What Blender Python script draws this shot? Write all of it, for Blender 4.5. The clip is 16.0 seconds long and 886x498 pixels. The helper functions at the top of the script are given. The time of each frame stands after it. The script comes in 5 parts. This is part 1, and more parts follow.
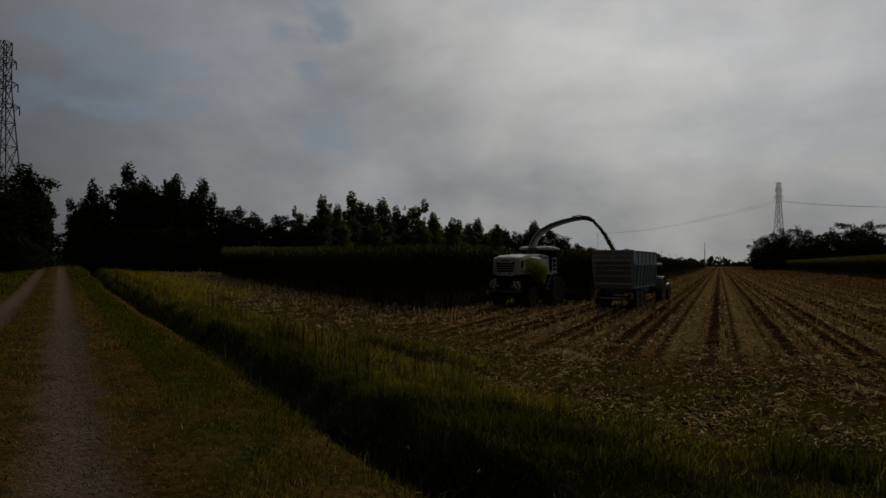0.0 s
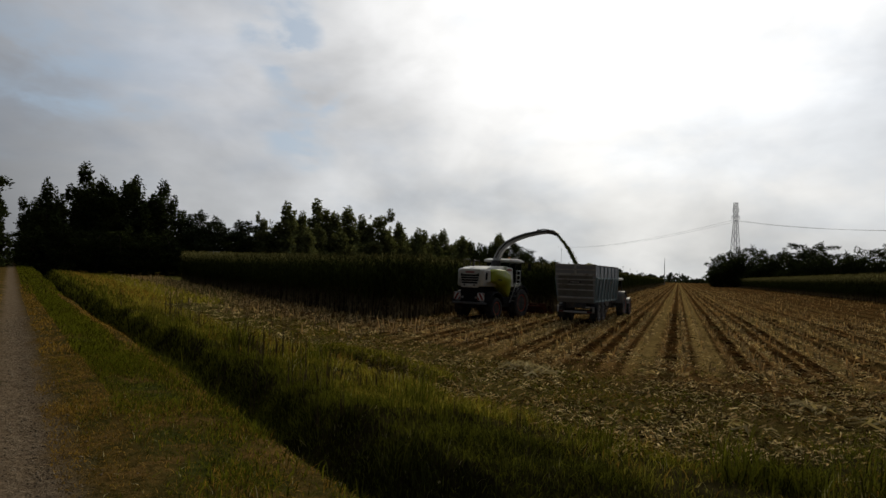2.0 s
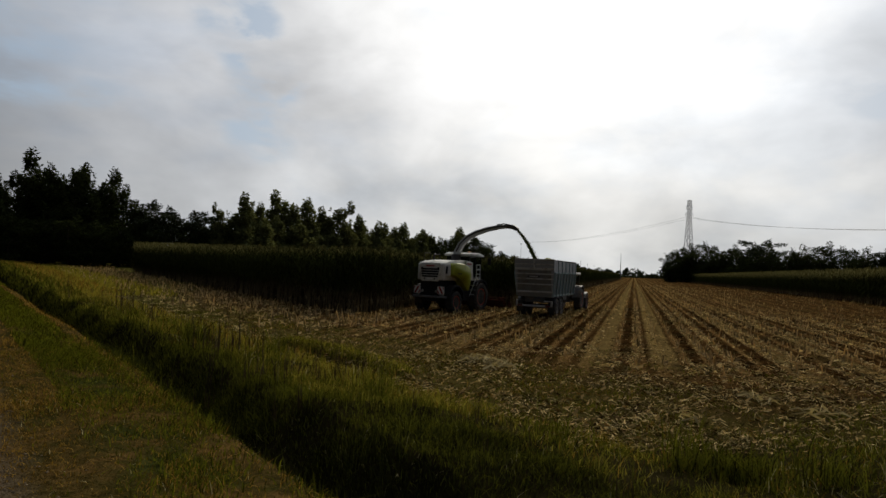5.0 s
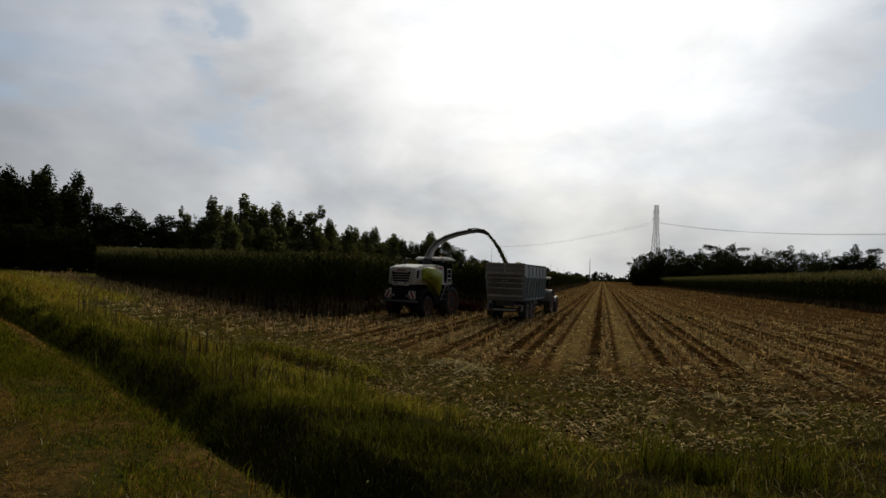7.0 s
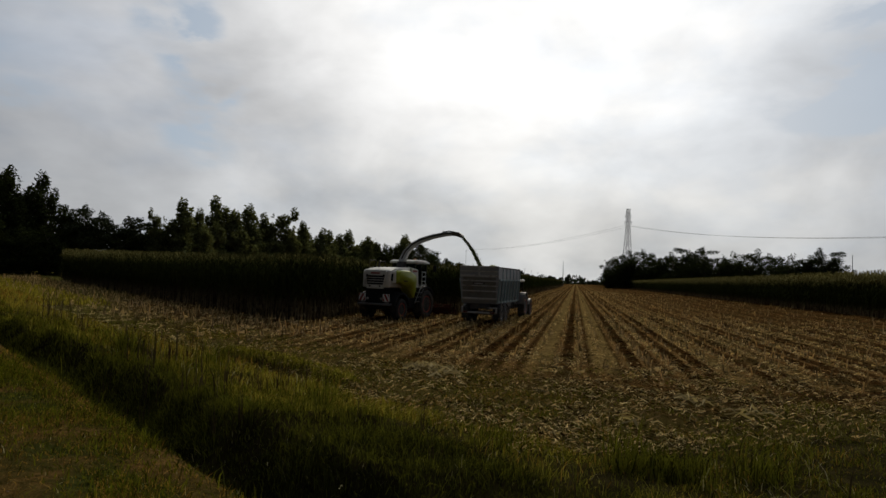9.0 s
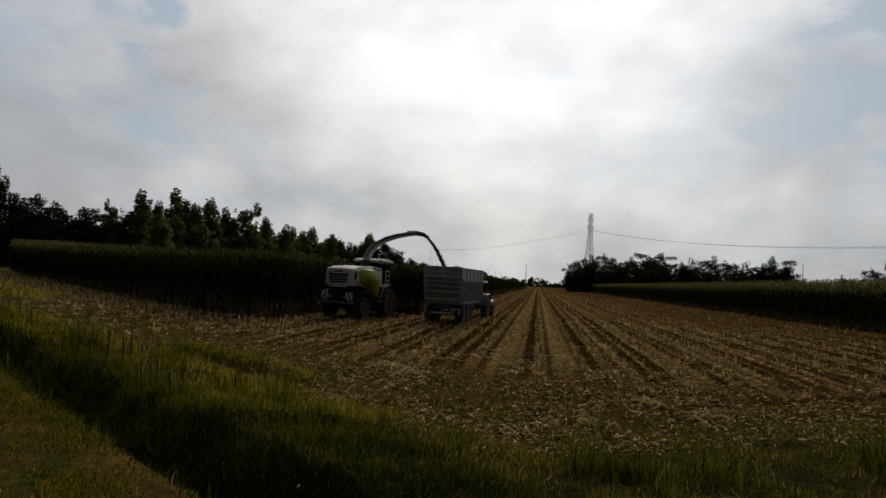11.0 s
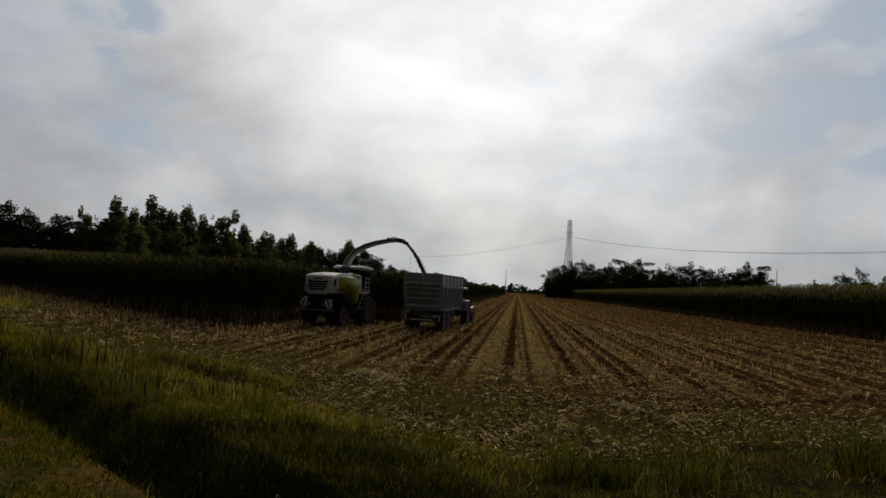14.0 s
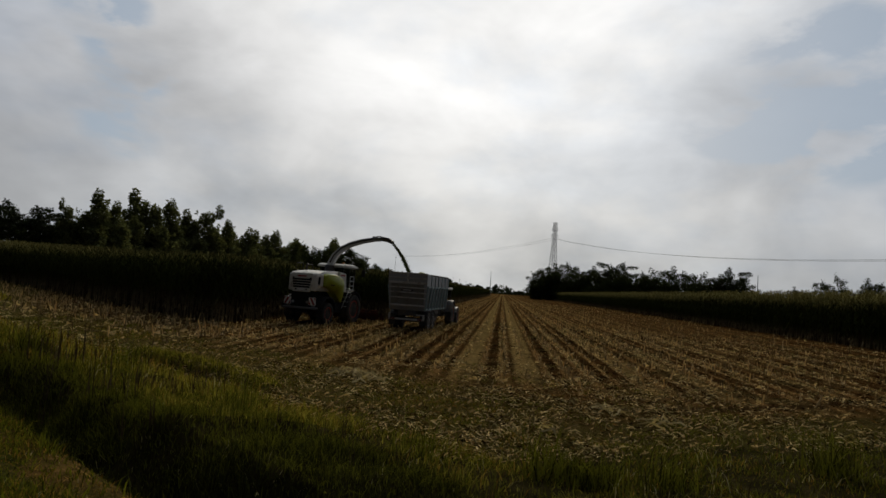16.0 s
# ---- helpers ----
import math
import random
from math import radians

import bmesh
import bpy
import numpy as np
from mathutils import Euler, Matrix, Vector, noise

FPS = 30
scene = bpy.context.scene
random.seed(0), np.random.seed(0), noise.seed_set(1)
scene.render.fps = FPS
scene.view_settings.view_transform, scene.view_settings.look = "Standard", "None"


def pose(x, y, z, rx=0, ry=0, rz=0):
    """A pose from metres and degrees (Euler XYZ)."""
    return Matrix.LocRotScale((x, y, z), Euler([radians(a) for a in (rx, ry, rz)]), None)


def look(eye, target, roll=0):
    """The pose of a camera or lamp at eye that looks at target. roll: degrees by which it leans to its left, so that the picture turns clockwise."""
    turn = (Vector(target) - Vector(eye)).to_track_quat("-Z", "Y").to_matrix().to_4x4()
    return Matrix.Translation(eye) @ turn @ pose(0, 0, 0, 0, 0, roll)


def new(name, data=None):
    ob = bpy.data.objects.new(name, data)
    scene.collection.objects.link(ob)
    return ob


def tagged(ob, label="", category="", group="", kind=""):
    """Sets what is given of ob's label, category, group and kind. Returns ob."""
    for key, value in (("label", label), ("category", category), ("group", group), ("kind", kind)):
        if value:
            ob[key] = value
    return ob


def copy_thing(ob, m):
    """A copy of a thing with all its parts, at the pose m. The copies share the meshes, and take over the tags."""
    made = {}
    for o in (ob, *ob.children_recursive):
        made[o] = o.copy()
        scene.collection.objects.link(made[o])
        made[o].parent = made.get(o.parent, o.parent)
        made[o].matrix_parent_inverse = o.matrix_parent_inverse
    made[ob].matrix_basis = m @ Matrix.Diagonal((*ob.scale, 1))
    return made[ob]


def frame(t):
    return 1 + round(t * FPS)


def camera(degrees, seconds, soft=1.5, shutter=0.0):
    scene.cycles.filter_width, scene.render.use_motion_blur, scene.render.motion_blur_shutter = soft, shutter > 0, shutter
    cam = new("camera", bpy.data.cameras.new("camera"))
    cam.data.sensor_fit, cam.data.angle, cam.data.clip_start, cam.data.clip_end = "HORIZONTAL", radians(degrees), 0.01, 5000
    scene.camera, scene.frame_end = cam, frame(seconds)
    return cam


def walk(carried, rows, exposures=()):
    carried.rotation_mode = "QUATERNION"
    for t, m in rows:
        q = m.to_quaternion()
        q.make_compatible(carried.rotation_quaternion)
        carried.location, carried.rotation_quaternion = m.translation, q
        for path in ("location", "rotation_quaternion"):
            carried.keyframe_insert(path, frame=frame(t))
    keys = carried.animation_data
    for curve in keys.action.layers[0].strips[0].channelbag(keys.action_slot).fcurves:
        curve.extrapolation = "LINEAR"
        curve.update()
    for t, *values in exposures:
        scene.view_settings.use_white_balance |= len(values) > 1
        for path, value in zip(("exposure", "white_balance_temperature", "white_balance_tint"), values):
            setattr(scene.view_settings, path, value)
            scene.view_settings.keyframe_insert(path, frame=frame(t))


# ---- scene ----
import collections

cam = camera(71.0, 16.0)
EYE = (0.0, 0.0, 2.7)
# seconds, yaw, pitch, roll in degrees: a hand-held pan from one spot
TURNS = [
    (0.0, -0.01, 1.25, -0.40), (0.5, -1.52, 2.49, -1.39), (1.0, -2.00, 2.33, -1.80), (1.5, -2.66, 2.21, -1.89), (2.0, -3.26, 2.27, -1.77),
    (2.5, -4.10, 2.00, -1.68), (3.0, -4.86, 1.63, -1.54), (3.5, -5.50, 1.40, -1.94), (4.0, -6.27, 1.66, -2.17), (6.5, -8.34, 1.97, -2.10),
    (7.0, -9.59, 2.31, -2.07), (7.5, -10.33, 2.63, -1.75), (8.0, -11.16, 2.68, -2.11), (8.5, -11.57, 2.72, -2.33), (9.0, -11.95, 2.66, -2.03),
    (11.5, -15.95, 2.97, -3.31), (12.0, -16.37, 3.27, -3.01), (12.5, -16.81, 3.47, -3.08), (13.0, -16.98, 3.45, -3.22), (13.5, -17.00, 3.53, -3.31),
    (14.0, -17.13, 3.53, -3.00), (14.5, -17.47, 3.59, -2.96), (15.0, -17.72, 3.75, -2.99), (15.5, -18.15, 3.74, -3.31), (16.0, -18.54, 3.62, -4.04),
]
# seconds, stops: the picture comes up from dark, then dims a little against the bright sky
STOPS = [(0.0, -1.3), (0.1, -0.95), (0.2, -0.5), (0.3, -0.22), (0.4, -0.08), (0.5, 0.0), (0.6, -0.02), (0.8, -0.05), (1.2, -0.08), (2.0, -0.1), (4.0, -0.1), (9.0, -0.22), (12.0, -0.34), (16.0, -0.4)]
walk(cam, [(t, pose(*EYE, 90 + p, r, y)) for t, y, p, r in TURNS], STOPS)

# ---- world and sun ----
SUN_AZ, SUN_EL = radians(21.5), radians(30)
TO_SUN = Vector((math.sin(SUN_AZ) * math.cos(SUN_EL), math.cos(SUN_AZ) * math.cos(SUN_EL), math.sin(SUN_EL)))


class Nodes:
    """Short words for wiring shader nodes."""

    def __init__(self, tree):
        self.t = tree

    def add(self, kind):
        return self.t.nodes.new(kind)

    def put(self, socket, value):
        if isinstance(value, bpy.types.NodeSocket):
            self.t.links.new(value, socket)
        elif isinstance(value, (tuple, list)) and len(value) == 3 and socket.type == "RGBA":
            socket.default_value = (*value, 1)
        else:
            socket.default_value = value

    def math(self, op, a, b=0.0, c=0.0, clamp=False):
        n = self.add("ShaderNodeMath")
        n.operation, n.use_clamp = op, clamp
        for s, v in zip(n.inputs, (a, b, c)):
            self.put(s, v)
        return n.outputs[0]

    def dot(self, a, b):
        n = self.add("ShaderNodeVectorMath")
        n.operation = "DOT_PRODUCT"
        self.put(n.inputs[0], a), self.put(n.inputs[1], b)
        return n.outputs["Value"]

    def noise(self, vec, scale, detail=3.0, rough=0.55, distort=0.0):
        n = self.add("ShaderNodeTexNoise")
        self.put(n.inputs["Vector"], vec)
        for k, v in (("Scale", scale), ("Detail", detail), ("Roughness", rough), ("Distortion", distort)):
            self.put(n.inputs[k], v)
        return n.outputs[0]

    def ramp(self, x, lo, hi):
        n = self.add("ShaderNodeMapRange")
        n.interpolation_type = "SMOOTHSTEP"
        for s, v in zip(n.inputs, (x, lo, hi, 0.0, 1.0)):
            self.put(s, v)
        return n.outputs[0]

    def mix(self, fac, a, b, blend="MIX"):
        n = self.add("ShaderNodeMix")
        n.data_type, n.blend_type = "RGBA", blend
        self.put(n.inputs[0], fac), self.put(n.inputs[6], a), self.put(n.inputs[7], b)
        return n.outputs[2]

    def scaled(self, vec, s):
        n = self.add("ShaderNodeMapping")
        self.put(n.inputs[0], vec)
        n.inputs["Scale"].default_value = s
        return n.outputs[0]


world = bpy.data.worlds.new("hazy_sky")
scene.world = world
world.use_nodes = True
N = Nodes(world.node_tree)
way = N.add("ShaderNodeTexCoord").outputs["Generated"]
sky = N.add("ShaderNodeTexSky")
sky.sky_type, sky.sun_disc, sky.sun_elevation, sky.sun_rotation, sky.dust_density = "NISHITA", False, SUN_EL, SUN_AZ, 3.0
flat = N.scaled(way, (1.0, 1.0, 2.6))
n1 = N.noise(flat, 2.4, 4.0, 0.5, 0.15)
n2 = N.noise(N.scaled(way, (1.2, 1.0, 2.2)), 5.0, 4.0, 0.5, 0.1)
n3 = N.noise(N.scaled(way, (1.0, 1.0, 2.4)), 9.0, 5.0, 0.55, 0.2)
n4 = N.noise(N.scaled(way, (1.0, 1.0, 1.7)), 4.2, 5.0, 0.52, 0.3)
cover = N.math("ADD", N.math("MULTIPLY", n1, 0.5), N.math("ADD", N.math("MULTIPLY", n2, 0.3), N.math("MULTIPLY", n3, 0.2)))
toward = N.dot(way, tuple(TO_SUN))
near_sun = N.ramp(toward, 0.80, 1.0)
thick = N.math("ADD", cover, N.math("MULTIPLY", near_sun, 0.12))
ragged = N.ramp(N.math("ADD", N.math("MULTIPLY", n3, 0.75), N.math("MULTIPLY", n2, 0.25)), 0.34, 0.66)
# thin places in the cloud: bearing, elevation, half-width, half-height, depth
for az, el, wide, tall, deep in ((44, 15, 6, 2.4, 0.48), (50, 14, 7, 3.6, 0.55), (49, 21, 6, 4, 0.45), (-12.5, 20.5, 3.4, 3.4, 0.42), (-10, 15, 3.0, 5.5, 0.36), (-3, 15.5, 6, 2.2, 0.36), (-20, 12.5, 10, 1.3, 0.26), (-9.5, 9.8, 5, 1.4, 0.24),
                                 (13, 18, 4, 2.4, 0.3), (31, 14, 5, 1.8, 0.24), (9, 11, 6, 1.6, 0.2), (-28, 20, 9, 5, 0.26), (-34, 12, 9, 5, 0.2), (62, 14, 9, 5, 0.3), (36, 21, 5, 2.5, 0.2), (-16, 27, 8, 4, 0.3)):
    a, e = radians(az), radians(el)
    d = Vector((math.sin(a) * math.cos(e), math.cos(a) * math.cos(e), math.sin(e)))
    across, up = Vector((math.cos(a), -math.sin(a), 0)), Vector((-math.sin(a) * math.sin(e), -math.cos(a) * math.sin(e), math.cos(e)))
    u = N.math("MULTIPLY", N.math("SUBTRACT", N.dot(way, tuple(across)), d.dot(across)), 1 / math.sin(radians(wide)))
    v = N.math("MULTIPLY", N.math("SUBTRACT", N.dot(way, tuple(up)), d.dot(up)), 1 / math.sin(radians(tall)))
    far = N.math("ADD", N.math("MULTIPLY", u, u), N.math("MULTIPLY", v, v))
    spot = N.math("MULTIPLY", N.ramp(far, 2.2, 0.0), N.ramp(N.dot(way, tuple(d)), 0.5, 0.7))
    thick = N.math("SUBTRACT", thick, N.math("MULTIPLY", N.math("MULTIPLY", spot, ragged), deep * 0.85))
veil = N.math("MAXIMUM", N.ramp(thick, 0.13, 0.46), 0.1)
high = N.add("ShaderNodeSeparateXYZ")
N.put(high.inputs[0], way)
low = N.ramp(high.outputs[2], 0.2, 0.03)
veil = N.math("MAXIMUM", veil, low)
glow = N.math("ADD", N.math("MULTIPLY", N.ramp(toward, 0.34, 0.9), 0.49), N.math("MULTIPLY", N.ramp(toward, 0.88, 1.0), 0.48))
glow = N.math("ADD", glow, N.math("MULTIPLY", N.math("ADD", N.math("MULTIPLY", N.math("SUBTRACT", n2, 0.5), 0.32), N.math("MULTIPLY", N.math("SUBTRACT", n4, 0.5), 0.5)), N.ramp(toward, 0.5, 0.9)))
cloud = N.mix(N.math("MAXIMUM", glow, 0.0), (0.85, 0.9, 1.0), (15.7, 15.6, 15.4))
cloud = N.mix(N.ramp(toward, 0.97, 0.75), cloud, N.mix(1.0, cloud, (0.96, 0.995, 1.06), "MULTIPLY"))
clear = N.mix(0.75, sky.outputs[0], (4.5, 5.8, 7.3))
clear = N.mix(N.ramp(toward, 0.1, 0.7), (0.75, 0.85, 1.05), clear)
cloud = N.mix(N.ramp(high.outputs[2], 0.3, 0.0), cloud, N.mix(1.0, cloud, (1.0, 0.99, 0.95), "MULTIPLY"))
cloud = N.mix(N.math("MULTIPLY", N.ramp(cover, 0.54, 0.40), 0.8), cloud, N.mix(1.0, cloud, (0.95, 0.99, 1.045), "MULTIPLY"))
streak = N.math("ADD", 0.86, N.math("MULTIPLY", N.math("ADD", N.math("MULTIPLY", n3, 0.5), N.math("MULTIPLY", n4, 0.5)), 0.28))
grey = N.add("ShaderNodeCombineColor")
for socket in grey.inputs[:3]:
    N.put(socket, streak)
cloud = N.mix(1.0, cloud, grey.outputs[0], "MULTIPLY")
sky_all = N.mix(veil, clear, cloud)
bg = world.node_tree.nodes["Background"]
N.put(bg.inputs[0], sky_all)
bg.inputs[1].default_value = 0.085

sun = new("sun", bpy.data.lights.new("sun", "SUN"))
sun.data.energy, sun.data.angle, sun.data.color = 1.3, radians(12), (1.0, 0.89, 0.7)
sun.matrix_world = look(tuple(TO_SUN * 50), (0, 0, 0))


# ---- materials ----
def material(name, colour, rough=0.7, metal=0.0, vary=0.25, size=0.6, grain=40.0, bump=0.15, island=0.0, through_light=0.0, dirt=None, dirt_amount=0.0, spec=0.4, each=0.0):
    m = bpy.data.materials.new(name)
    m.use_nodes = True
    n = Nodes(m.node_tree)
    p = m.node_tree.nodes["Principled BSDF"]
    at = n.add("ShaderNodeTexCoord").outputs["Object"]
    big, fine = n.noise(at, size, 4.0), n.noise(at, grain, 3.0, 0.65)
    f = n.math("ADD", n.math("MULTIPLY", big, 0.6), n.math("MULTIPLY", fine, 0.4))
    if island:
        geo = n.add("ShaderNodeNewGeometry")
        f = n.math("ADD", n.math("MULTIPLY", f, 1 - island), n.math("MULTIPLY", geo.outputs["Random Per Island"], island))
    if each:
        f = n.math("ADD", n.math("MULTIPLY", f, 1 - each), n.math("MULTIPLY", n.add("ShaderNodeObjectInfo").outputs["Random"], each))
    f = n.ramp(f, 0.2, 0.8)
    col = n.mix(f, tuple(c * (1 - vary) for c in colour), tuple(min(1, c * (1 + vary)) for c in colour))
    if dirt:
        d = n.ramp(n.noise(at, size * 3.1, 5.0, 0.7), 0.62 - 0.35 * dirt_amount, 0.85 - 0.3 * dirt_amount)
        col = n.mix(d, col, dirt)
    n.put(p.inputs["Base Color"], col)
    p.inputs["Roughness"].default_value, p.inputs["Metallic"].default_value = rough, metal
    p.inputs["Specular IOR Level"].default_value = spec
    n.put(p.inputs["Roughness"], n.math("ADD", n.math("MULTIPLY", fine, 0.2), rough - 0.1, clamp=True))
    if bump:
        b = n.add("ShaderNodeBump")
        b.inputs["Strength"].default_value, b.inputs["Distance"].default_value = bump, 0.02
        n.put(b.inputs["Height"], fine)
        n.put(p.inputs["Normal"], b.outputs[0])
    if through_light:
        tr, mx = n.add("ShaderNodeBsdfTranslucent"), n.add("ShaderNodeMixShader")
        n.put(tr.inputs[0], n.mix(0.5, col, (1.0, 0.9, 0.25), "MULTIPLY"))
        mx.inputs[0].default_value = through_light
        n.put(mx.inputs[1], p.outputs[0]), n.put(mx.inputs[2], tr.outputs[0])
        n.put(m.node_tree.nodes["Material Output"].inputs[0], mx.outputs[0])
    return m


M_LIME = material("lime_paint", (0.36, 0.40, 0.025), 0.42, vary=0.08, dirt=(0.16, 0.13, 0.07), dirt_amount=0.25, bump=0.03)
M_WHITE = material("pale_paint", (0.64, 0.62, 0.55), 0.42, vary=0.06, dirt=(0.25, 0.21, 0.15), dirt_amount=0.35, bump=0.03)
M_BLACK = material("black_plastic", (0.014, 0.014, 0.015), 0.7, vary=0.3, dirt=(0.04, 0.033, 0.024), dirt_amount=0.25, spec=0.15)
M_FRAME = material("dark_steel", (0.045, 0.045, 0.048), 0.55, vary=0.3, dirt=(0.11, 0.085, 0.055), dirt_amount=0.5)
M_TYRE = material("dusty_rubber", (0.028, 0.027, 0.026), 0.85, vary=0.3, dirt=(0.13, 0.10, 0.07), dirt_amount=0.5, bump=0.3)
M_RED = material("red_paint", (0.42, 0.06, 0.03), 0.5, vary=0.15, dirt=(0.14, 0.10, 0.07), dirt_amount=0.4)
M_MARK_RED = material("red_marking", (0.28, 0.03, 0.025), 0.5, vary=0.1)
M_MARK_WHITE = material("white_marking", (0.75, 0.74, 0.7), 0.5, vary=0.08)
M_GREY = material("galvanised_sheet", (0.27, 0.285, 0.30), 0.5, 0.35, vary=0.12, size=0.5, dirt=(0.2, 0.19, 0.17), dirt_amount=0.2, bump=0.05)
M_BLUE = material("faded_blue_paint", (0.23, 0.32, 0.345), 0.5, vary=0.15, dirt=(0.2, 0.18, 0.14), dirt_amount=0.25, bump=0.05)
M_PANEL = material("dull_blue_sheet", (0.10, 0.135, 0.15), 0.6, vary=0.2, dirt=(0.12, 0.11, 0.09), dirt_amount=0.4, bump=0.05)
M_STAINED = material("stained_sheet", (0.15, 0.148, 0.13), 0.6, vary=0.25, size=0.7, dirt=(0.10, 0.09, 0.07), dirt_amount=0.5, bump=0.05)
M_RIM = material("grey_rim", (0.45, 0.44, 0.42), 0.55, 0.3, vary=0.15, dirt=(0.16, 0.12, 0.08), dirt_amount=0.5)
M_TUBE = material("grey_tube", (0.5, 0.51, 0.51), 0.45, 0.3, vary=0.1)
M_CHOP = material("chopped_maize", (0.17, 0.19, 0.06), 0.85, vary=0.5, island=0.6, bump=0, spec=0.08)
M_LAMP = material("red_lamp_glass", (0.12, 0.01, 0.008), 0.25, vary=0.05, bump=0)
M_STEEL = material("weathered_steel", (0.17, 0.175, 0.18), 0.6, 0.4, vary=0.2, size=0.2)
M_WIRE = material("wire", (0.09, 0.09, 0.095), 0.5, 0.5, vary=0.1, bump=0)
M_BARK = material("bark", (0.09, 0.07, 0.05), 0.9, vary=0.4, bump=0.5, grain=12)
M_LEAF = material("poplar_leaves", (0.040, 0.051, 0.017), 0.65, vary=0.55, size=0.35, island=0.5, through_light=0.2, bump=0, spec=0.0)
# Row poplars: the grove's leaves paled to paint light through them and haze.
M_LITLEAF = material("lit_poplar_leaves", (0.15, 0.165, 0.07), 0.65, vary=0.5, size=0.35, island=0.5, through_light=0.35, bump=0, spec=0.0)
M_LEAF2 = material("acacia_leaves", (0.034, 0.046, 0.017), 0.65, vary=0.5, size=0.35, island=0.5, through_light=0.12, bump=0, spec=0.08)
M_FARLEAF = material("far_leaves", (0.055, 0.070, 0.036), 0.8, vary=0.4, island=0.5, bump=0, spec=0.0)
M_GRASS = material("verge_grass", (0.12, 0.128, 0.012), 0.6, vary=0.8, size=0.5, island=0.6, through_light=0.38, bump=0, spec=0.0)
M_RANK = material("rank_bank_grass", (0.135, 0.140, 0.019), 0.6, vary=0.85, size=0.45, island=0.5, through_light=0.3, bump=0, spec=0.0)
M_DRY = material("dry_grass", (0.34, 0.21, 0.042), 0.75, vary=0.7, size=0.6, island=0.5, through_light=0.3, bump=0, spec=0.0)
# Paler than the bank's green: light on the bank top is in the colour.
M_MEADOW = material("bank_top_grass", (0.34, 0.30, 0.05), 0.65, vary=0.6, size=0.4, island=0.5, through_light=0.38, bump=0, spec=0.0)
# Header's red darkened to put its shading into the paint; dirt over it.
M_HEADER = material("shade_dark_red_paint", (0.06, 0.018, 0.012), 0.9, vary=0.4, dirt=(0.05, 0.038, 0.025), dirt_amount=0.5, spec=0.0)
# Darker than the bank grass: the ditch's shade is in the colour.
M_DITCH = material("shade_dark_ditch_grass", (0.058, 0.062, 0.013), 0.7, vary=0.7, size=0.6, island=0.5, through_light=0.14, bump=0, spec=0.0)
# Pale blades that paint glints into the grass of ditch and banks.
M_PALE = material("glint_blades", (0.56, 0.50, 0.26), 0.7, vary=0.4, size=0.6, island=0.5, through_light=0.35, bump=0, spec=0.08)
# Dark pieces paint clods and the shadow between the pale husks.
M_DARKLIT = material("dark_litter", (0.045, 0.024, 0.009), 0.9, vary=0.6, island=0.6, bump=0, spec=0.0)
M_PEBBLE = material("road_pebbles", (0.21, 0.165, 0.11), 0.9, vary=0.5, island=0.7, bump=0.2, spec=0.0)
M_CHAFF = material("straw_chaff", (0.40, 0.27, 0.105), 0.85, vary=0.85, size=0.3, island=0.8, bump=0, spec=0.0)
M_STEM = material("dry_weed_stems", (0.10, 0.070, 0.035), 0.8, vary=0.3, island=0.5, bump=0, spec=0.08)
M_STUB = material("maize_stubble", (0.50, 0.375, 0.20), 0.75, vary=0.7, size=0.25, island=0.6, bump=0, spec=0.0, through_light=0.35)
M_HUSK = material("maize_husks", (0.56, 0.415, 0.195), 0.75, vary=0.85, size=0.2, island=0.75, through_light=0.15, bump=0, spec=0.0)
M_GREENHUSK = material("fresh_maize_leaves", (0.30, 0.25, 0.11), 0.7, vary=0.6, island=0.6, through_light=0.2, bump=0, spec=0.0)

M_PALEHUSK = material("bleached_maize_leaves", (0.52, 0.43, 0.23), 0.75, vary=0.4, island=0.6, through_light=0.2, bump=0, spec=0.0)
M_GLASS = bpy.data.materials.new("tinted_glass")
M_GLASS.use_nodes = True
_p = M_GLASS.node_tree.nodes["Principled BSDF"]
_p.inputs["Base Color"].default_value = (0.25, 0.32, 0.31, 1)
_p.inputs["Roughness"].default_value, _p.inputs["Transmission Weight"].default_value, _p.inputs["IOR"].default_value = 0.04, 1.0, 1.2


def maize_material():
    """Straw-brown feet, green blades darkened for shade, tan tassels over paler lit tops."""
    m = bpy.data.materials.new("standing_maize")
    m.use_nodes = True
    n = Nodes(m.node_tree)
    p = m.node_tree.nodes["Principled BSDF"]
    at = n.add("ShaderNodeTexCoord").outputs["Object"]
    xyz = n.add("ShaderNodeSeparateXYZ")
    n.put(xyz.inputs[0], at)
    rnd = n.add("ShaderNodeNewGeometry").outputs["Random Per Island"]
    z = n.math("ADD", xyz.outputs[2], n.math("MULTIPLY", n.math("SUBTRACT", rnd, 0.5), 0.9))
    # Green set below leaf tone: the stand's shaded face is in the colour.
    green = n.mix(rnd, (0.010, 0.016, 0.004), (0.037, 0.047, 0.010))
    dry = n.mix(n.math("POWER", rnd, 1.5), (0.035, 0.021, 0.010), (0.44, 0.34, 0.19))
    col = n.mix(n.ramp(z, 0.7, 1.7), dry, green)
    # Tan for the tassels, and for the light on the uppermost leaves.
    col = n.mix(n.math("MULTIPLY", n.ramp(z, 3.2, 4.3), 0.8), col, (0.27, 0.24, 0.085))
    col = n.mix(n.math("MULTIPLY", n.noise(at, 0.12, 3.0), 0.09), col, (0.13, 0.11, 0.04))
    n.put(p.inputs["Base Color"], col)
    p.inputs["Roughness"].default_value, p.inputs["Specular IOR Level"].default_value = 0.7, 0.0
    tr, mx = n.add("ShaderNodeBsdfTranslucent"), n.add("ShaderNodeMixShader")
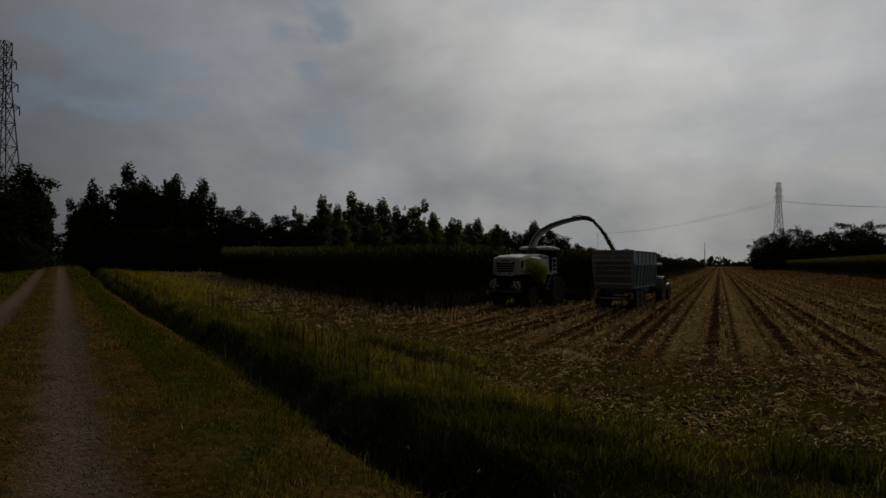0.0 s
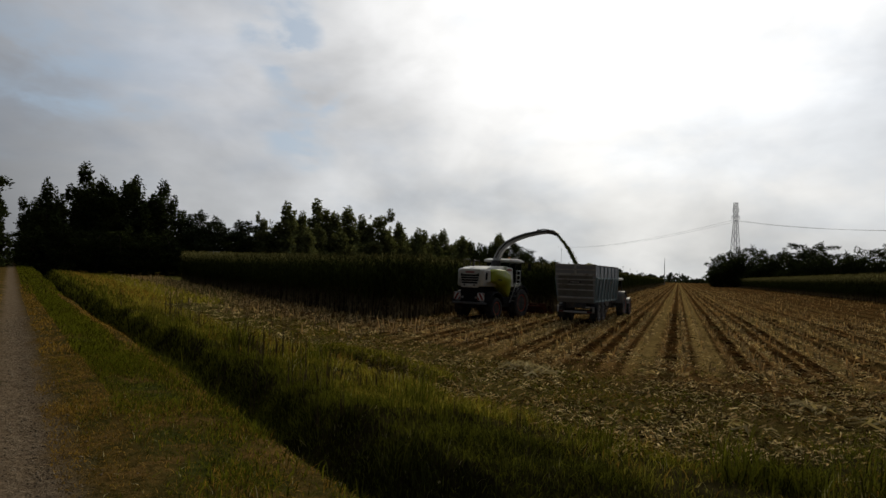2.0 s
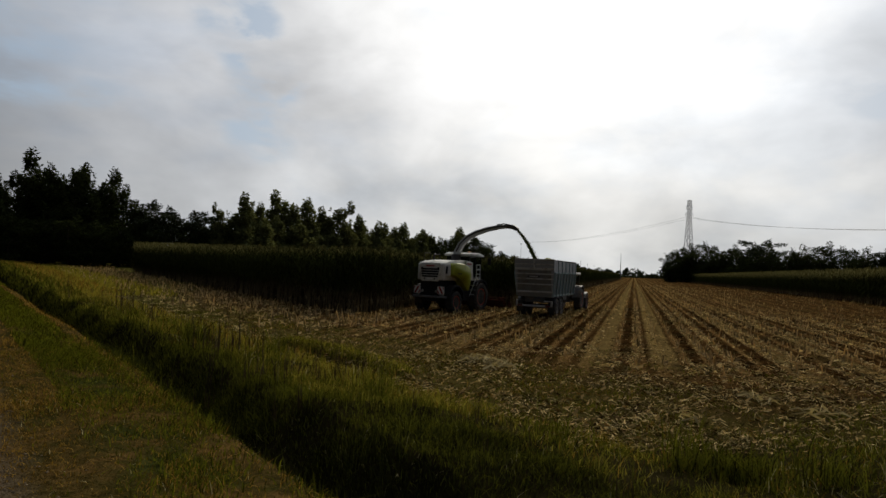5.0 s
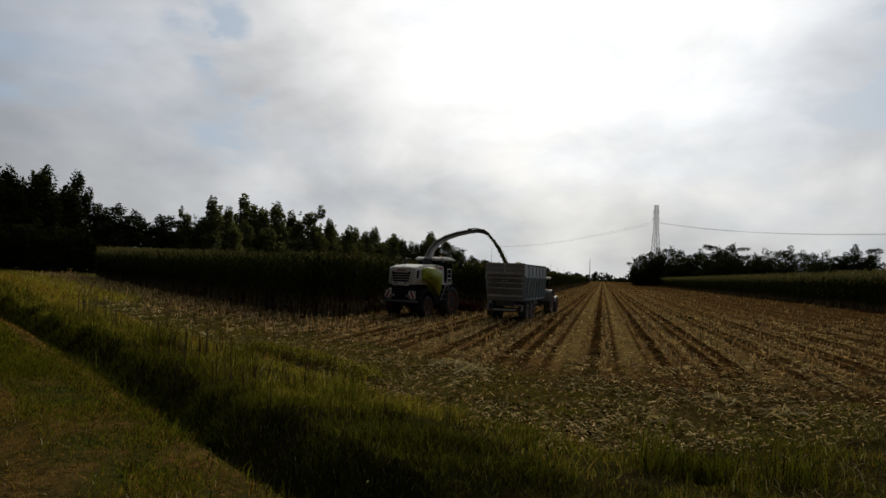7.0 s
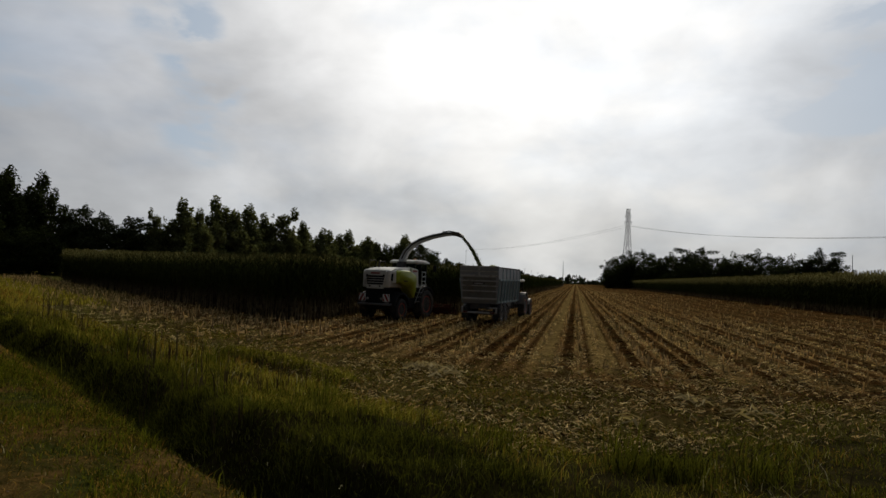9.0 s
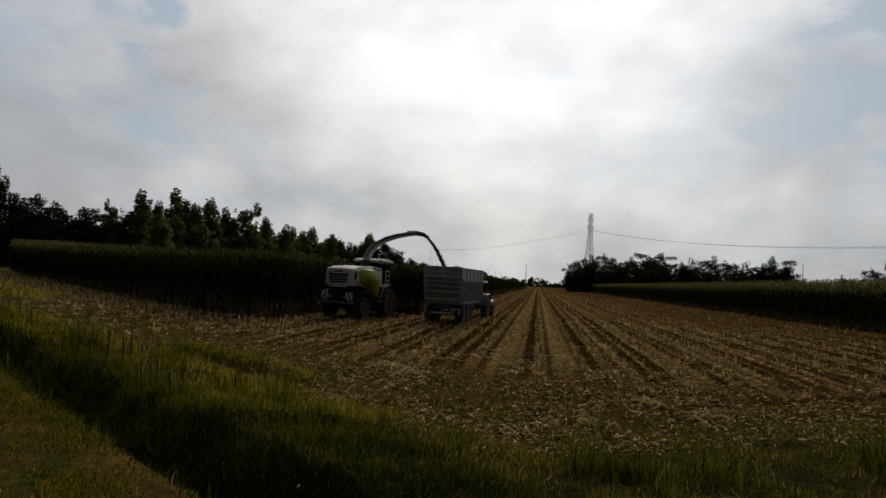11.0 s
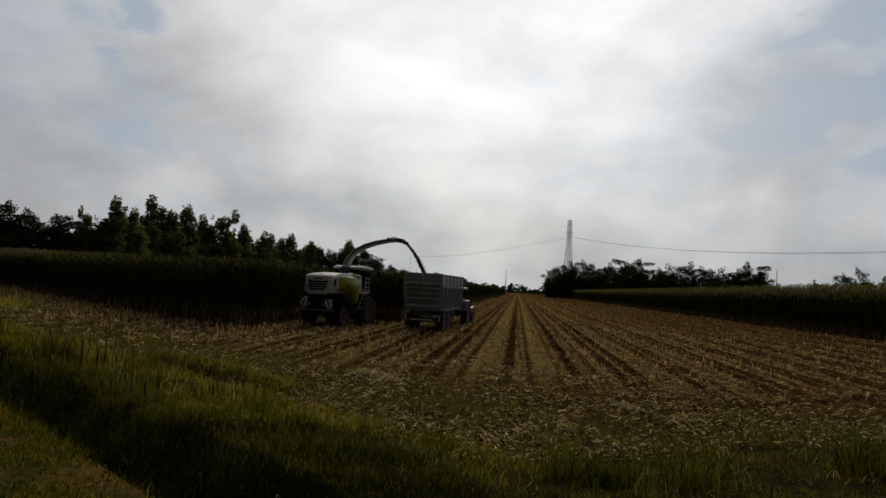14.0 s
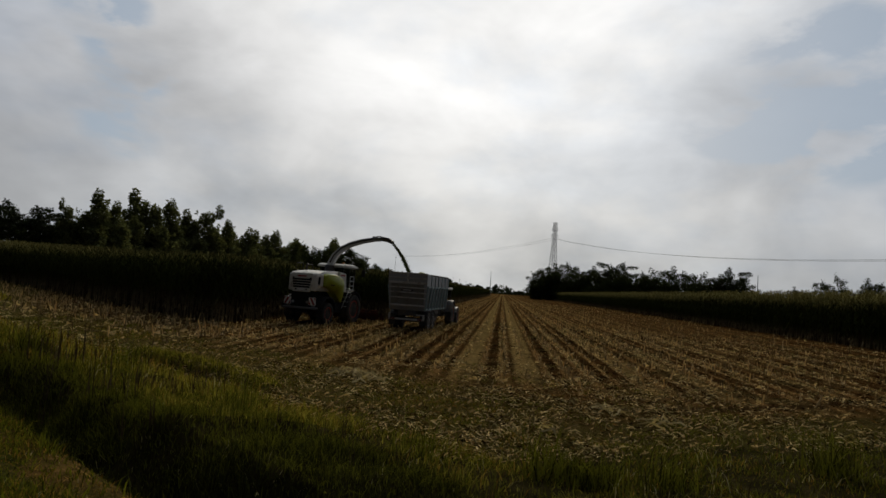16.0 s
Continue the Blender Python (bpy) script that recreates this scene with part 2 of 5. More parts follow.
    n.put(tr.inputs[0], col)
    mx.inputs[0].default_value = 0.12
    n.put(mx.inputs[1], p.outputs[0]), n.put(mx.inputs[2], tr.outputs[0])
    n.put(m.node_tree.nodes["Material Output"].inputs[0], mx.outputs[0])
    return m


M_MAIZE = maize_material()

# ---- plan: p runs along the farm road, q to the right of it; s along the crop rows, l to the right of them ----
P, Q = np.array((-0.525, 0.851)), np.array((0.851, 0.525))
ROW_AZ = radians(24)
S, L = np.array((math.sin(ROW_AZ), math.cos(ROW_AZ))), np.array((math.cos(ROW_AZ), -math.sin(ROW_AZ)))
HEADLAND_Q, CUT_L, UNCUT_L, FACE_S = 18.0, -14.7, -8.7, 46.5
RIGHT_L = 27.0


def smooth(x, a, b):
    t = np.clip((x - a) / (b - a), 0, 1)
    return t * t * (3 - 2 * t)


def field_edge(p):
    return 8.4 + np.clip((6 - p) * 1.8, 0, 9)


def height(x, y):
    """The lie of the land."""
    x, y = np.asarray(x, float), np.asarray(y, float)
    p, q = P[0] * x + P[1] * y, Q[0] * x + Q[1] * y
    l = L[0] * x + L[1] * y
    wob = 0.07 * np.sin(p * 0.31) + 0.04 * np.sin(p * 0.83 + 1)
    qq = q + wob * smooth(q, 1.2, 2.2) * (1 - smooth(q, 7, 9))
    z = np.interp(qq, [-9, -4.5, -2.4, -2.0, -1.65, -1.3, -0.75, -0.25, 0.17, 0.6, 1.2, 2.42, 2.68, 3.15, 3.5, 4.1, 4.75, 6.3, 8.4, 9.5],
                  [0.55, 0.7, 0.9, 0.87, 0.83, 0.88, 0.95, 0.9, 0.84, 0.89, 0.93, 0.84, 0.72, -0.85, -0.9, -0.35, 0.36, 0.24, 0.05, 0.0])
    z = z + 0.017 * np.clip(p - 40, 0, 90) * (1 - smooth(q, 25, 60))
    z = z + 0.5 * smooth(l, RIGHT_L - 6, RIGHT_L + 1) * smooth(p * 0 + S[0] * x + S[1] * y, 15, 40)
    z = z + 0.03 * np.sin(x * 0.9 + 2 * np.sin(y * 0.35)) * np.sin(y * 0.7 + x * 0.2)
    knoll = np.sin(0.95 * p + 0.8 * np.sin(0.41 * p)) * 0.13 + 0.07 * np.sin(2.3 * p + 1.2 * np.sin(q * 1.3)) + 0.05 * np.sin(4.1 * p + 2.0 * q)
    z = z + knoll * smooth(q, 3.6, 4.6) * (1 - smooth(q, 6.0, 7.6)) * (1 - smooth(p, 60, 90))
    along = smooth(p, 11.8, 13.2) * (1 - smooth(p, 18.2, 19.6))
    z = z + along * (0.26 * np.exp(-((q - 8.75) / 0.38) ** 2) - 0.1 * np.exp(-((q - 8.0) / 0.35) ** 2))
    return z


def xy_pq(p, q):
    return p * P[0] + q * Q[0], p * P[1] + q * Q[1]


def xy_sl(s, l):
    return s * S[0] + l * L[0], s * S[1] + l * L[1]


def ground_material():
    m = bpy.data.materials.new("farmland_soil")
    m.use_nodes = True
    n = Nodes(m.node_tree)
    pr = m.node_tree.nodes["Principled BSDF"]
    at = n.add("ShaderNodeTexCoord").outputs["Object"]
    p, q = n.dot(at, (*P, 0)), n.dot(at, (*Q, 0))
    s, l = n.dot(at, (*S, 0)), n.dot(at, (*L, 0))
    wide, mid, fine = n.noise(at, 0.12, 4.0), n.noise(at, 1.3, 5.0, 0.6), n.noise(at, 9.0, 5.0, 0.7)
    grit = n.noise(at, 45.0, 3.0, 0.7)
    jit = n.math("MULTIPLY", n.math("SUBTRACT", n.math("ADD", n.math("MULTIPLY", mid, 0.6), n.math("MULTIPLY", fine, 0.4)), 0.5), 1.1)
    # farm road: two gravel ruts with grass between
    grass = n.mix(n.ramp(mid, 0.35, 0.65), (0.070, 0.060, 0.015), (0.20, 0.118, 0.036))
    grass = n.mix(n.math("MULTIPLY", n.ramp(fine, 0.42, 0.62), 0.75), grass, (0.045, 0.036, 0.010))
    grass = n.mix(n.math("MULTIPLY", n.ramp(grit, 0.55, 0.7), 0.6), grass, (0.22, 0.13, 0.04))
    strip = n.math("MULTIPLY", n.ramp(n.math("ADD", q, n.math("MULTIPLY", jit, 1.2)), 0.95, 1.4), n.ramp(n.math("ADD", q, n.math("MULTIPLY", jit, 1.2)), 2.2, 1.9))
    grass = n.mix(n.math("MULTIPLY", strip, n.ramp(mid, 0.66, 0.36)), grass, n.mix(n.ramp(fine, 0.35, 0.65), (0.028, 0.034, 0.008), (0.085, 0.090, 0.020)))
    gravel = n.mix(n.ramp(fine, 0.3, 0.7), (0.13, 0.092, 0.055), (0.26, 0.195, 0.125))
    gravel = n.mix(n.math("MULTIPLY", n.ramp(mid, 0.45, 0.65), 0.6), gravel, (0.19, 0.135, 0.08))
    gravel = n.mix(n.math("MULTIPLY", n.ramp(grit, 0.55, 0.75), 0.5), gravel, (0.30, 0.245, 0.18))
    qj = n.math("ADD", q, jit)
    rut1 = n.ramp(n.math("ABSOLUTE", n.math("SUBTRACT", qj, 0.17)), 0.55, 0.12)
    rut2 = n.ramp(n.math("ABSOLUTE", n.math("ADD", qj, 1.65)), 0.52, 0.12)
    road = n.mix(n.math("MAXIMUM", rut1, rut2), grass, gravel)
    # Bank soil kept dark to paint in the ditch's shade.
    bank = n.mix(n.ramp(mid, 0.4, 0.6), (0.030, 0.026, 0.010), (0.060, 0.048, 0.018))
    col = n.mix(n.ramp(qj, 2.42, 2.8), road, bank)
    # stubble field: brown soil, straw-littered row bands, pale wheel tracks
    soil = n.mix(n.ramp(mid, 0.3, 0.7), (0.030, 0.015, 0.005), (0.105, 0.052, 0.0155))
    straw = n.mix(n.ramp(fine, 0.35, 0.65), (0.140, 0.072, 0.022), (0.32, 0.190, 0.068))
    lj = n.math("ADD", l, n.math("MULTIPLY", n.math("SUBTRACT", n.noise(at, 0.9, 3.0), 0.5), 0.22))
    band = n.math("SINE", n.math("MULTIPLY", lj, 2 * math.pi / 0.75))
    wide_band = n.math("SINE", n.math("MULTIPLY", lj, 2 * math.pi / 2.25))
    rows = n.math("ADD", n.math("MULTIPLY", band, 0.40), n.math("MULTIPLY", wide_band, 0.20))
    in_rows = n.math("MULTIPLY", n.ramp(s, 16.0, 24.0), n.ramp(l, -16.0, -13.5))
    litter = n.ramp(n.math("ADD", n.math("MULTIPLY", fine, 0.7), n.math("ADD", n.math("MULTIPLY", wide, 0.35), n.math("SUBTRACT", n.math("MULTIPLY", rows, in_rows), n.math("MULTIPLY", n.ramp(l, 5.0, 18.0), 0.27)))), 0.38, 0.78)
    field = n.mix(litter, soil, straw)
    field = n.mix(n.math("MULTIPLY", n.ramp(n.noise(at, 0.35, 4.0), 0.5, 0.68), 0.45), field, (0.065, 0.062, 0.022))
    for at_l, half, amount in ((-1.12, 0.42, 0.92), (1.02, 0.42, 0.92), (4.9, 0.32, 0.65), (7.0, 0.32, 0.65), (11.5, 0.4, 0.25), (13.6, 0.4, 0.25), (-4.3, 0.4, 0.35), (-6.2, 0.4, 0.6)):
        on = n.ramp(n.math("ABSOLUTE", n.math("SUBTRACT", lj, at_l)), half + 0.12, half - 0.1)
        on = n.math("MULTIPLY", on, n.math("MULTIPLY", n.ramp(n.math("ADD", s, n.math("MULTIPLY", jit, 9.0)), 16.5, 23.0), amount))
        on = n.math("MULTIPLY", on, n.math("ADD", 0.45, n.math("MULTIPLY", n.ramp(n.math("ADD", n.math("MULTIPLY", mid, 0.5), n.math("MULTIPLY", fine, 0.5)), 0.38, 0.6), 0.6)), clamp=True)
        field = n.mix(on, field, n.mix(fine, (0.20, 0.135, 0.045), (0.38, 0.265, 0.095)))
    # dark tyre marks bending along the headland
    gx, gy = n.dot(at, (1, 0, 0)), n.dot(at, (0, 1, 0))
    bow = n.math("MULTIPLY", n.math("MULTIPLY", n.math("SUBTRACT", gx, 9.0), n.math("SUBTRACT", gx, 9.0)), 0.012)
    for y0, half in ((11.5, 0.32), (13.4, 0.28), (9.9, 0.22)):
        off = n.math("ABSOLUTE", n.math("SUBTRACT", n.math("ADD", n.math("SUBTRACT", gy, bow), n.math("MULTIPLY", jit, 0.9)), y0))
        mark = n.math("MULTIPLY", n.math("MULTIPLY", n.ramp(off, half + 0.2, half - 0.12), n.ramp(gx, 5.5, 8.0)), n.math("MULTIPLY", n.ramp(mid, 0.3, 0.5), 0.75))
        field = n.mix(mark, field, (0.030, 0.017, 0.007))
    churned = n.math("MULTIPLY", n.math("MULTIPLY", n.ramp(n.noise(at, 0.5, 3.0), 0.44, 0.56), n.ramp(s, 19.0, 14.0)), 0.7)
    field = n.mix(churned, field, n.mix(fine, (0.030, 0.017, 0.007), (0.10, 0.056, 0.020)))
    edge = n.math("ADD", 8.4, n.math("MINIMUM", n.math("MULTIPLY", n.math("MAXIMUM", n.math("SUBTRACT", 6.0, p), 0.0), 1.8), 9.0))
    over = n.math("SUBTRACT", n.math("ADD", q, n.math("MULTIPLY", jit, 3.0)), edge)
    weedy = n.math("MULTIPLY", n.ramp(n.math("ADD", over, n.math("MULTIPLY", jit, 7.0)), 8.0, 0.5), 0.8)
    field = n.mix(weedy, field, n.mix(fine, (0.034, 0.032, 0.008), (0.155, 0.135, 0.036)))
    col = n.mix(n.ramp(over, -1.0, 0.9), col, field)
    meadow = n.mix(n.ramp(mid, 0.3, 0.7), (0.085, 0.080, 0.018), (0.18, 0.155, 0.040))
    on_bank = n.math("MULTIPLY", n.ramp(qj, 4.6, 5.6), n.ramp(n.math("SUBTRACT", q, n.math("ADD", n.math("MULTIPLY", jit, 4.0), n.math("MULTIPLY", n.math("MAXIMUM", n.math("SUBTRACT", p, 36.0), 0.0), 0.4))), 11.0, 7.5))
    col = n.mix(n.math("MULTIPLY", on_bank, n.ramp(p, 10.0, 30.0)), col, meadow)
    far_left = n.mix(n.ramp(mid, 0.3, 0.7), (0.11, 0.095, 0.025), (0.22, 0.165, 0.05))
    col = n.mix(n.ramp(n.math("MULTIPLY", q, -1.0), 2.2, 5.5), col, far_left)
    n.put(pr.inputs["Base Color"], col)
    pr.inputs["Roughness"].default_value, pr.inputs["Specular IOR Level"].default_value = 0.95, 0.0
    b = n.add("ShaderNodeBump")
    b.inputs["Strength"].default_value, b.inputs["Distance"].default_value = 1.0, 0.22
    n.put(b.inputs["Height"], n.math("ADD", n.math("MULTIPLY", fine, 0.6), n.math("ADD", n.math("MULTIPLY", mid, 0.5), n.math("MULTIPLY", rows, in_rows))))
    n.put(pr.inputs["Normal"], b.outputs[0])
    return m


# ---- mesh helpers ----
def mesh_from(name, verts, faces, mat, smooth_shade=False):
    me = bpy.data.meshes.new(name)
    me.from_pydata([tuple(v) for v in verts], [], [tuple(f) for f in faces])
    me.materials.append(mat)
    if smooth_shade:
        me.polygons.foreach_set("use_smooth", [True] * len(me.polygons))
    me.update()
    return me


def bulk(name, V, F, mat):
    """A large mesh from arrays of corners (n, 3) and equal-sized faces (m, k)."""
    me = bpy.data.meshes.new(name)
    k = F.shape[1]
    me.vertices.add(len(V)), me.loops.add(F.size), me.polygons.add(len(F))
    me.vertices.foreach_set("co", np.ascontiguousarray(V, np.float32).ravel())
    me.loops.foreach_set("vertex_index", np.ascontiguousarray(F, np.int32).ravel())
    me.polygons.foreach_set("loop_start", np.arange(0, F.size, k, dtype=np.int32))
    me.polygons.foreach_set("loop_total", np.full(len(F), k, np.int32))
    me.materials.append(mat)
    me.update(calc_edges=True)
    me.validate()
    return me


def scatter(V, F, pos, yaw, size, lean=None, tall=None):
    """Copies of one small shape (corners V, faces F) at many places, as arrays."""
    V, F = np.asarray(V, float), np.asarray(F, int)
    n = len(pos)
    c, s = np.cos(yaw)[:, None], np.sin(yaw)[:, None]
    size = np.broadcast_to(np.asarray(size, float), (n,))[:, None]
    up = size if tall is None else size * tall[:, None]
    X, Y, Z = V[None, :, 0] * size, V[None, :, 1] * size, V[None, :, 2] * up
    if lean is not None:
        X, Y = X + Z * lean[:, :1], Y + Z * lean[:, 1:]
    out = np.stack([X * c - Y * s + pos[:, :1], X * s + Y * c + pos[:, 1:2], Z + pos[:, 2:3]], 2).reshape(-1, 3)
    return out, (F[None] + (np.arange(n) * len(V))[:, None, None]).reshape(-1, F.shape[1])


def join_arrays(pieces):
    vs, fs, k = [], [], 0
    for v, f in pieces:
        vs.append(v), fs.append(f + k)
        k += len(v)
    return np.concatenate(vs), np.concatenate(fs)


def part(name, bm, mat, parent=None, label="", smooth_shade=False):
    me = bpy.data.meshes.new(name)
    bmesh.ops.recalc_face_normals(bm, faces=bm.faces[:])
    bm.to_mesh(me)
    bm.free()
    me.materials.append(mat)
    if smooth_shade:
        me.polygons.foreach_set("use_smooth", [True] * len(me.polygons))
    ob = new(name, me)
    ob.parent = parent
    if label:
        tagged(ob, label)
    return ob


def box(bm, x0, x1, y0, y1, z0, z1, bevel=0.0):
    r = bmesh.ops.create_cube(bm, size=1, matrix=Matrix.LocRotScale(((x0 + x1) / 2, (y0 + y1) / 2, (z0 + z1) / 2), None, (x1 - x0, y1 - y0, z1 - z0)))
    if bevel:
        edges = list({e for v in r["verts"] for e in v.link_edges})
        bmesh.ops.bevel(bm, geom=edges, offset=bevel, segments=2, affect="EDGES", profile=0.5)
    return bm


def boxes(*dims, bevel=0.0):
    bm = bmesh.new()
    for d in dims:
        box(bm, *d, bevel=bevel)
    return bm


def prism(outline, x0, x1, bevel=0.0, taper=1.0):
    """An outline in (y, z), extruded from x0 to x1."""
    bm = bmesh.new()
    a = [bm.verts.new((x0, y, z)) for y, z in outline]
    b = [bm.verts.new((x1, y, z)) for y, z in outline]
    bm.faces.new(a), bm.faces.new(b[::-1])
    for i in range(len(a)):
        j = (i + 1) % len(a)
        bm.faces.new((a[i], b[i], b[j], a[j]))
    if bevel:
        bmesh.ops.bevel(bm, geom=bm.edges[:], offset=bevel, segments=2, affect="EDGES", profile=0.5)
    return bm


def tube(bm, pts, r, sides=6, square=False, closed=True):
    """A tube along points, r a number or one (half-width, half-height) pair or number per point."""
    rings = []
    pts = [Vector(p) for p in pts]
    for i, p in enumerate(pts):
        d = (pts[min(i + 1, len(pts) - 1)] - pts[max(i - 1, 0)]).normalized()
        side = d.cross(Vector((0, 0, 1)))
        side = side.normalized() if side.length > 1e-3 else Vector((1, 0, 0))
        up = side.cross(d).normalized()
        ri = r[i] if isinstance(r, list) else r
        a, b = ri if isinstance(ri, tuple) else (ri, ri)
        if square:
            ring = [p + side * a * u + up * b * v for u, v in ((-1, -1), (1, -1), (1, 1), (-1, 1))]
        else:
            ring = [p + side * a * math.cos(2 * math.pi * k / sides) + up * b * math.sin(2 * math.pi * k / sides) for k in range(sides)]
        rings.append([bm.verts.new(v) for v in ring])
    for u, v in zip(rings, rings[1:]):
        for k in range(len(u)):
            bm.faces.new((u[k], u[(k + 1) % len(u)], v[(k + 1) % len(u)], v[k]))
    if closed:
        bm.faces.new(rings[0][::-1]), bm.faces.new(rings[-1])
    return bm


def lathe(bm, profile, cx, cy, cz, seg=32):
    """A profile of (x offset, radius) turned round the x axis."""
    rings = []
    for x, r in profile:
        rings.append([bm.verts.new((cx + x, cy + r * math.cos(2 * math.pi * k / seg), cz + r * math.sin(2 * math.pi * k / seg))) for k in range(seg)])
    for u, v in zip(rings, rings[1:]):
        for k in range(seg):
            bm.faces.new((u[k], u[(k + 1) % seg], v[(k + 1) % seg], v[k]))
    bm.faces.new(rings[0]), bm.faces.new(rings[-1][::-1])
    return bm


def wheel(parent, x, y, radius, width, rim_mat, lugs=20, rim_share=0.58):
    """A lugged tyre, a dished rim and a hub, outward face to the side of x."""
    out = 1 if x > 0 else -1
    h = width / 2
    bm = bmesh.new()
    rr = radius * rim_share
    lathe(bm, [(-h * 0.8, rr), (-h, rr * 1.15), (-h, radius * 0.88), (-h * 0.72, radius * 0.965), (h * 0.72, radius * 0.965), (h, radius * 0.88), (h, rr * 1.15), (h * 0.8, rr)], x, y, radius)
    for k in range(lugs):
        for side in (-1, 1):
            a = 2 * math.pi * (k + 0.25 * side) / lugs
            m = Matrix.Translation((x, y, radius)) @ Matrix.Rotation(a, 4, "X") @ Matrix.Translation((side * h * 0.48, 0, radius * 0.965)) @ Matrix.Rotation(side * 0.6, 4, "Z")
            bmesh.ops.create_cube(bm, size=1, matrix=m @ Matrix.Diagonal((h * 0.95, radius * 0.085, radius * 0.07, 1)))
    tyre = part("wheel", bm, M_TYRE, parent)
    bm = bmesh.new()
    lathe(bm, [(-out * h * 0.6, rr), (out * h * 0.86, rr), (out * h * 0.86, rr * 0.9), (out * h * 0.35, rr * 0.78), (out * h * 0.28, rr * 0.35), (out * h * 0.5, rr * 0.28), (out * h * 0.5, rr * 0.05)], x, y, radius, 24)
    part("rim", bm, rim_mat, tyre, smooth_shade=False)
    bm = bmesh.new()
    for k in range(8):
        a = 2 * math.pi * k / 8
        lathe(bm, [(out * h * 0.2, 0.02), (out * h * 0.42, 0.02)], x, y + rr * 0.5 * math.cos(a), radius + rr * 0.5 * math.sin(a), 6)
    part("wheel_nuts", bm, M_FRAME, tyre)
    return tyre


def thing(name, m, label, category, group="", kind=""):
    e = new(name)
    e.matrix_world = m
    return tagged(e, label, category, group, kind)


def on_ground(s, l, turn=0.0):
    x, y = xy_sl(s, l)
    return pose(x, y, float(height(x, y)), 0, 0, -math.degrees(ROW_AZ) + turn)


# ---- ground ----
def build_ground():
    pk = np.concatenate([-np.geomspace(3000, 12, 16), np.arange(-10, 42, 0.5), np.arange(42, 150, 3.0), np.geomspace(152, 3500, 26)])
    qk = np.concatenate([-np.geomspace(3000, 9, 18), np.arange(-8.5, 9.2, 0.15), np.arange(9.5, 60, 0.7), np.geomspace(61, 3500, 30)])
    pp, qq = np.meshgrid(pk, qk, indexing="ij")
    x, y = xy_pq(pp, qq)
    V = np.stack([x, y, height(x, y)], 2).reshape(-1, 3)
    a, b = len(pk), len(qk)
    i = (np.arange(a - 1)[:, None] * b + np.arange(b - 1)[None]).ravel()
    F = np.stack([i, i + b, i + b + 1, i + 1], 1)[:, ::-1]
    me = bulk("ground", V, F, ground_material())
    me.polygons.foreach_set("use_smooth", [True] * len(me.polygons))
    tagged(new("ground", me), "brown stubble field, rutted farm road and grassy ditch", "ground", kind="structure")


build_ground()
rng = np.random.default_rng(7)


# ---- standing maize ----
def blade_strip(base, out, rise, droop, width, yaw):
    """One arching maize leaf as a strip of two quads: corners and faces."""
    c, s = math.cos(yaw), math.sin(yaw)
    V = []
    for t, w in ((0, 0.55), (0.5, 1.0), (1.0, 0.08)):
        r, z = out * t, base + rise * math.sin(t * 2.2) - droop * t * t
        for side in (-1, 1):
            V.append((r * c - side * w * width / 2 * s, r * s + side * w * width / 2 * c, z))
    return V, [(0, 1, 3, 2), (2, 3, 5, 4)]


def maize_plant(seed, low=0.0, leaves=10, tall=3.25):
    """Stalk, arching leaves, a cob and a branched tassel, as quads."""
    r = random.Random(seed)
    V, F = [], []

    def add(v, f):
        k = len(V)
        V.extend(v)
        F.extend(tuple(i + k for i in q) for q in f)

    for z0, z1, w0, w1 in ((low, tall * 0.5, 0.027, 0.018), (tall * 0.5, tall, 0.018, 0.006)):
        add([(-w0, -w0, z0), (w0, -w0, z0), (0, w0, z0), (-w1, -w1, z1), (w1, -w1, z1), (0, w1, z1)], [(0, 1, 4, 3), (1, 2, 5, 4), (2, 0, 3, 5)])
    yaw = r.uniform(0, 6.28)
    for i in range(leaves):
        z = max(low, 0.45) + (tall - max(low, 0.45) - 0.1) * i / (leaves - 1)
        yaw += math.pi + r.uniform(-0.6, 0.6)
        dry = z < 1.0
        add(*blade_strip(z, r.uniform(0.3, 0.5) if dry else r.uniform(0.45, 0.75), r.uniform(0.02, 0.2) if dry else r.uniform(0.25, 0.5), r.uniform(0.3, 0.6) if dry else r.uniform(0.15, 0.6), r.uniform(0.05, 0.09), yaw))
    if not low:
        add(*blade_strip(1.25, 0.12, 0.18, 0.0, 0.07, yaw + 1.3))
    for i in range(4):
        a, d = r.uniform(0, 6.28), r.uniform(0.05, 0.16) if i else 0.02
        x, y = d * math.cos(a), d * math.sin(a)
        add([(-0.008, 0, tall - 0.02), (0.008, 0, tall - 0.02), (x + 0.014, y, tall + r.uniform(0.25, 0.4)), (x - 0.014, y, tall + 0.3)], [(0, 1, 2, 3)])
    return np.array(V), np.array(F)


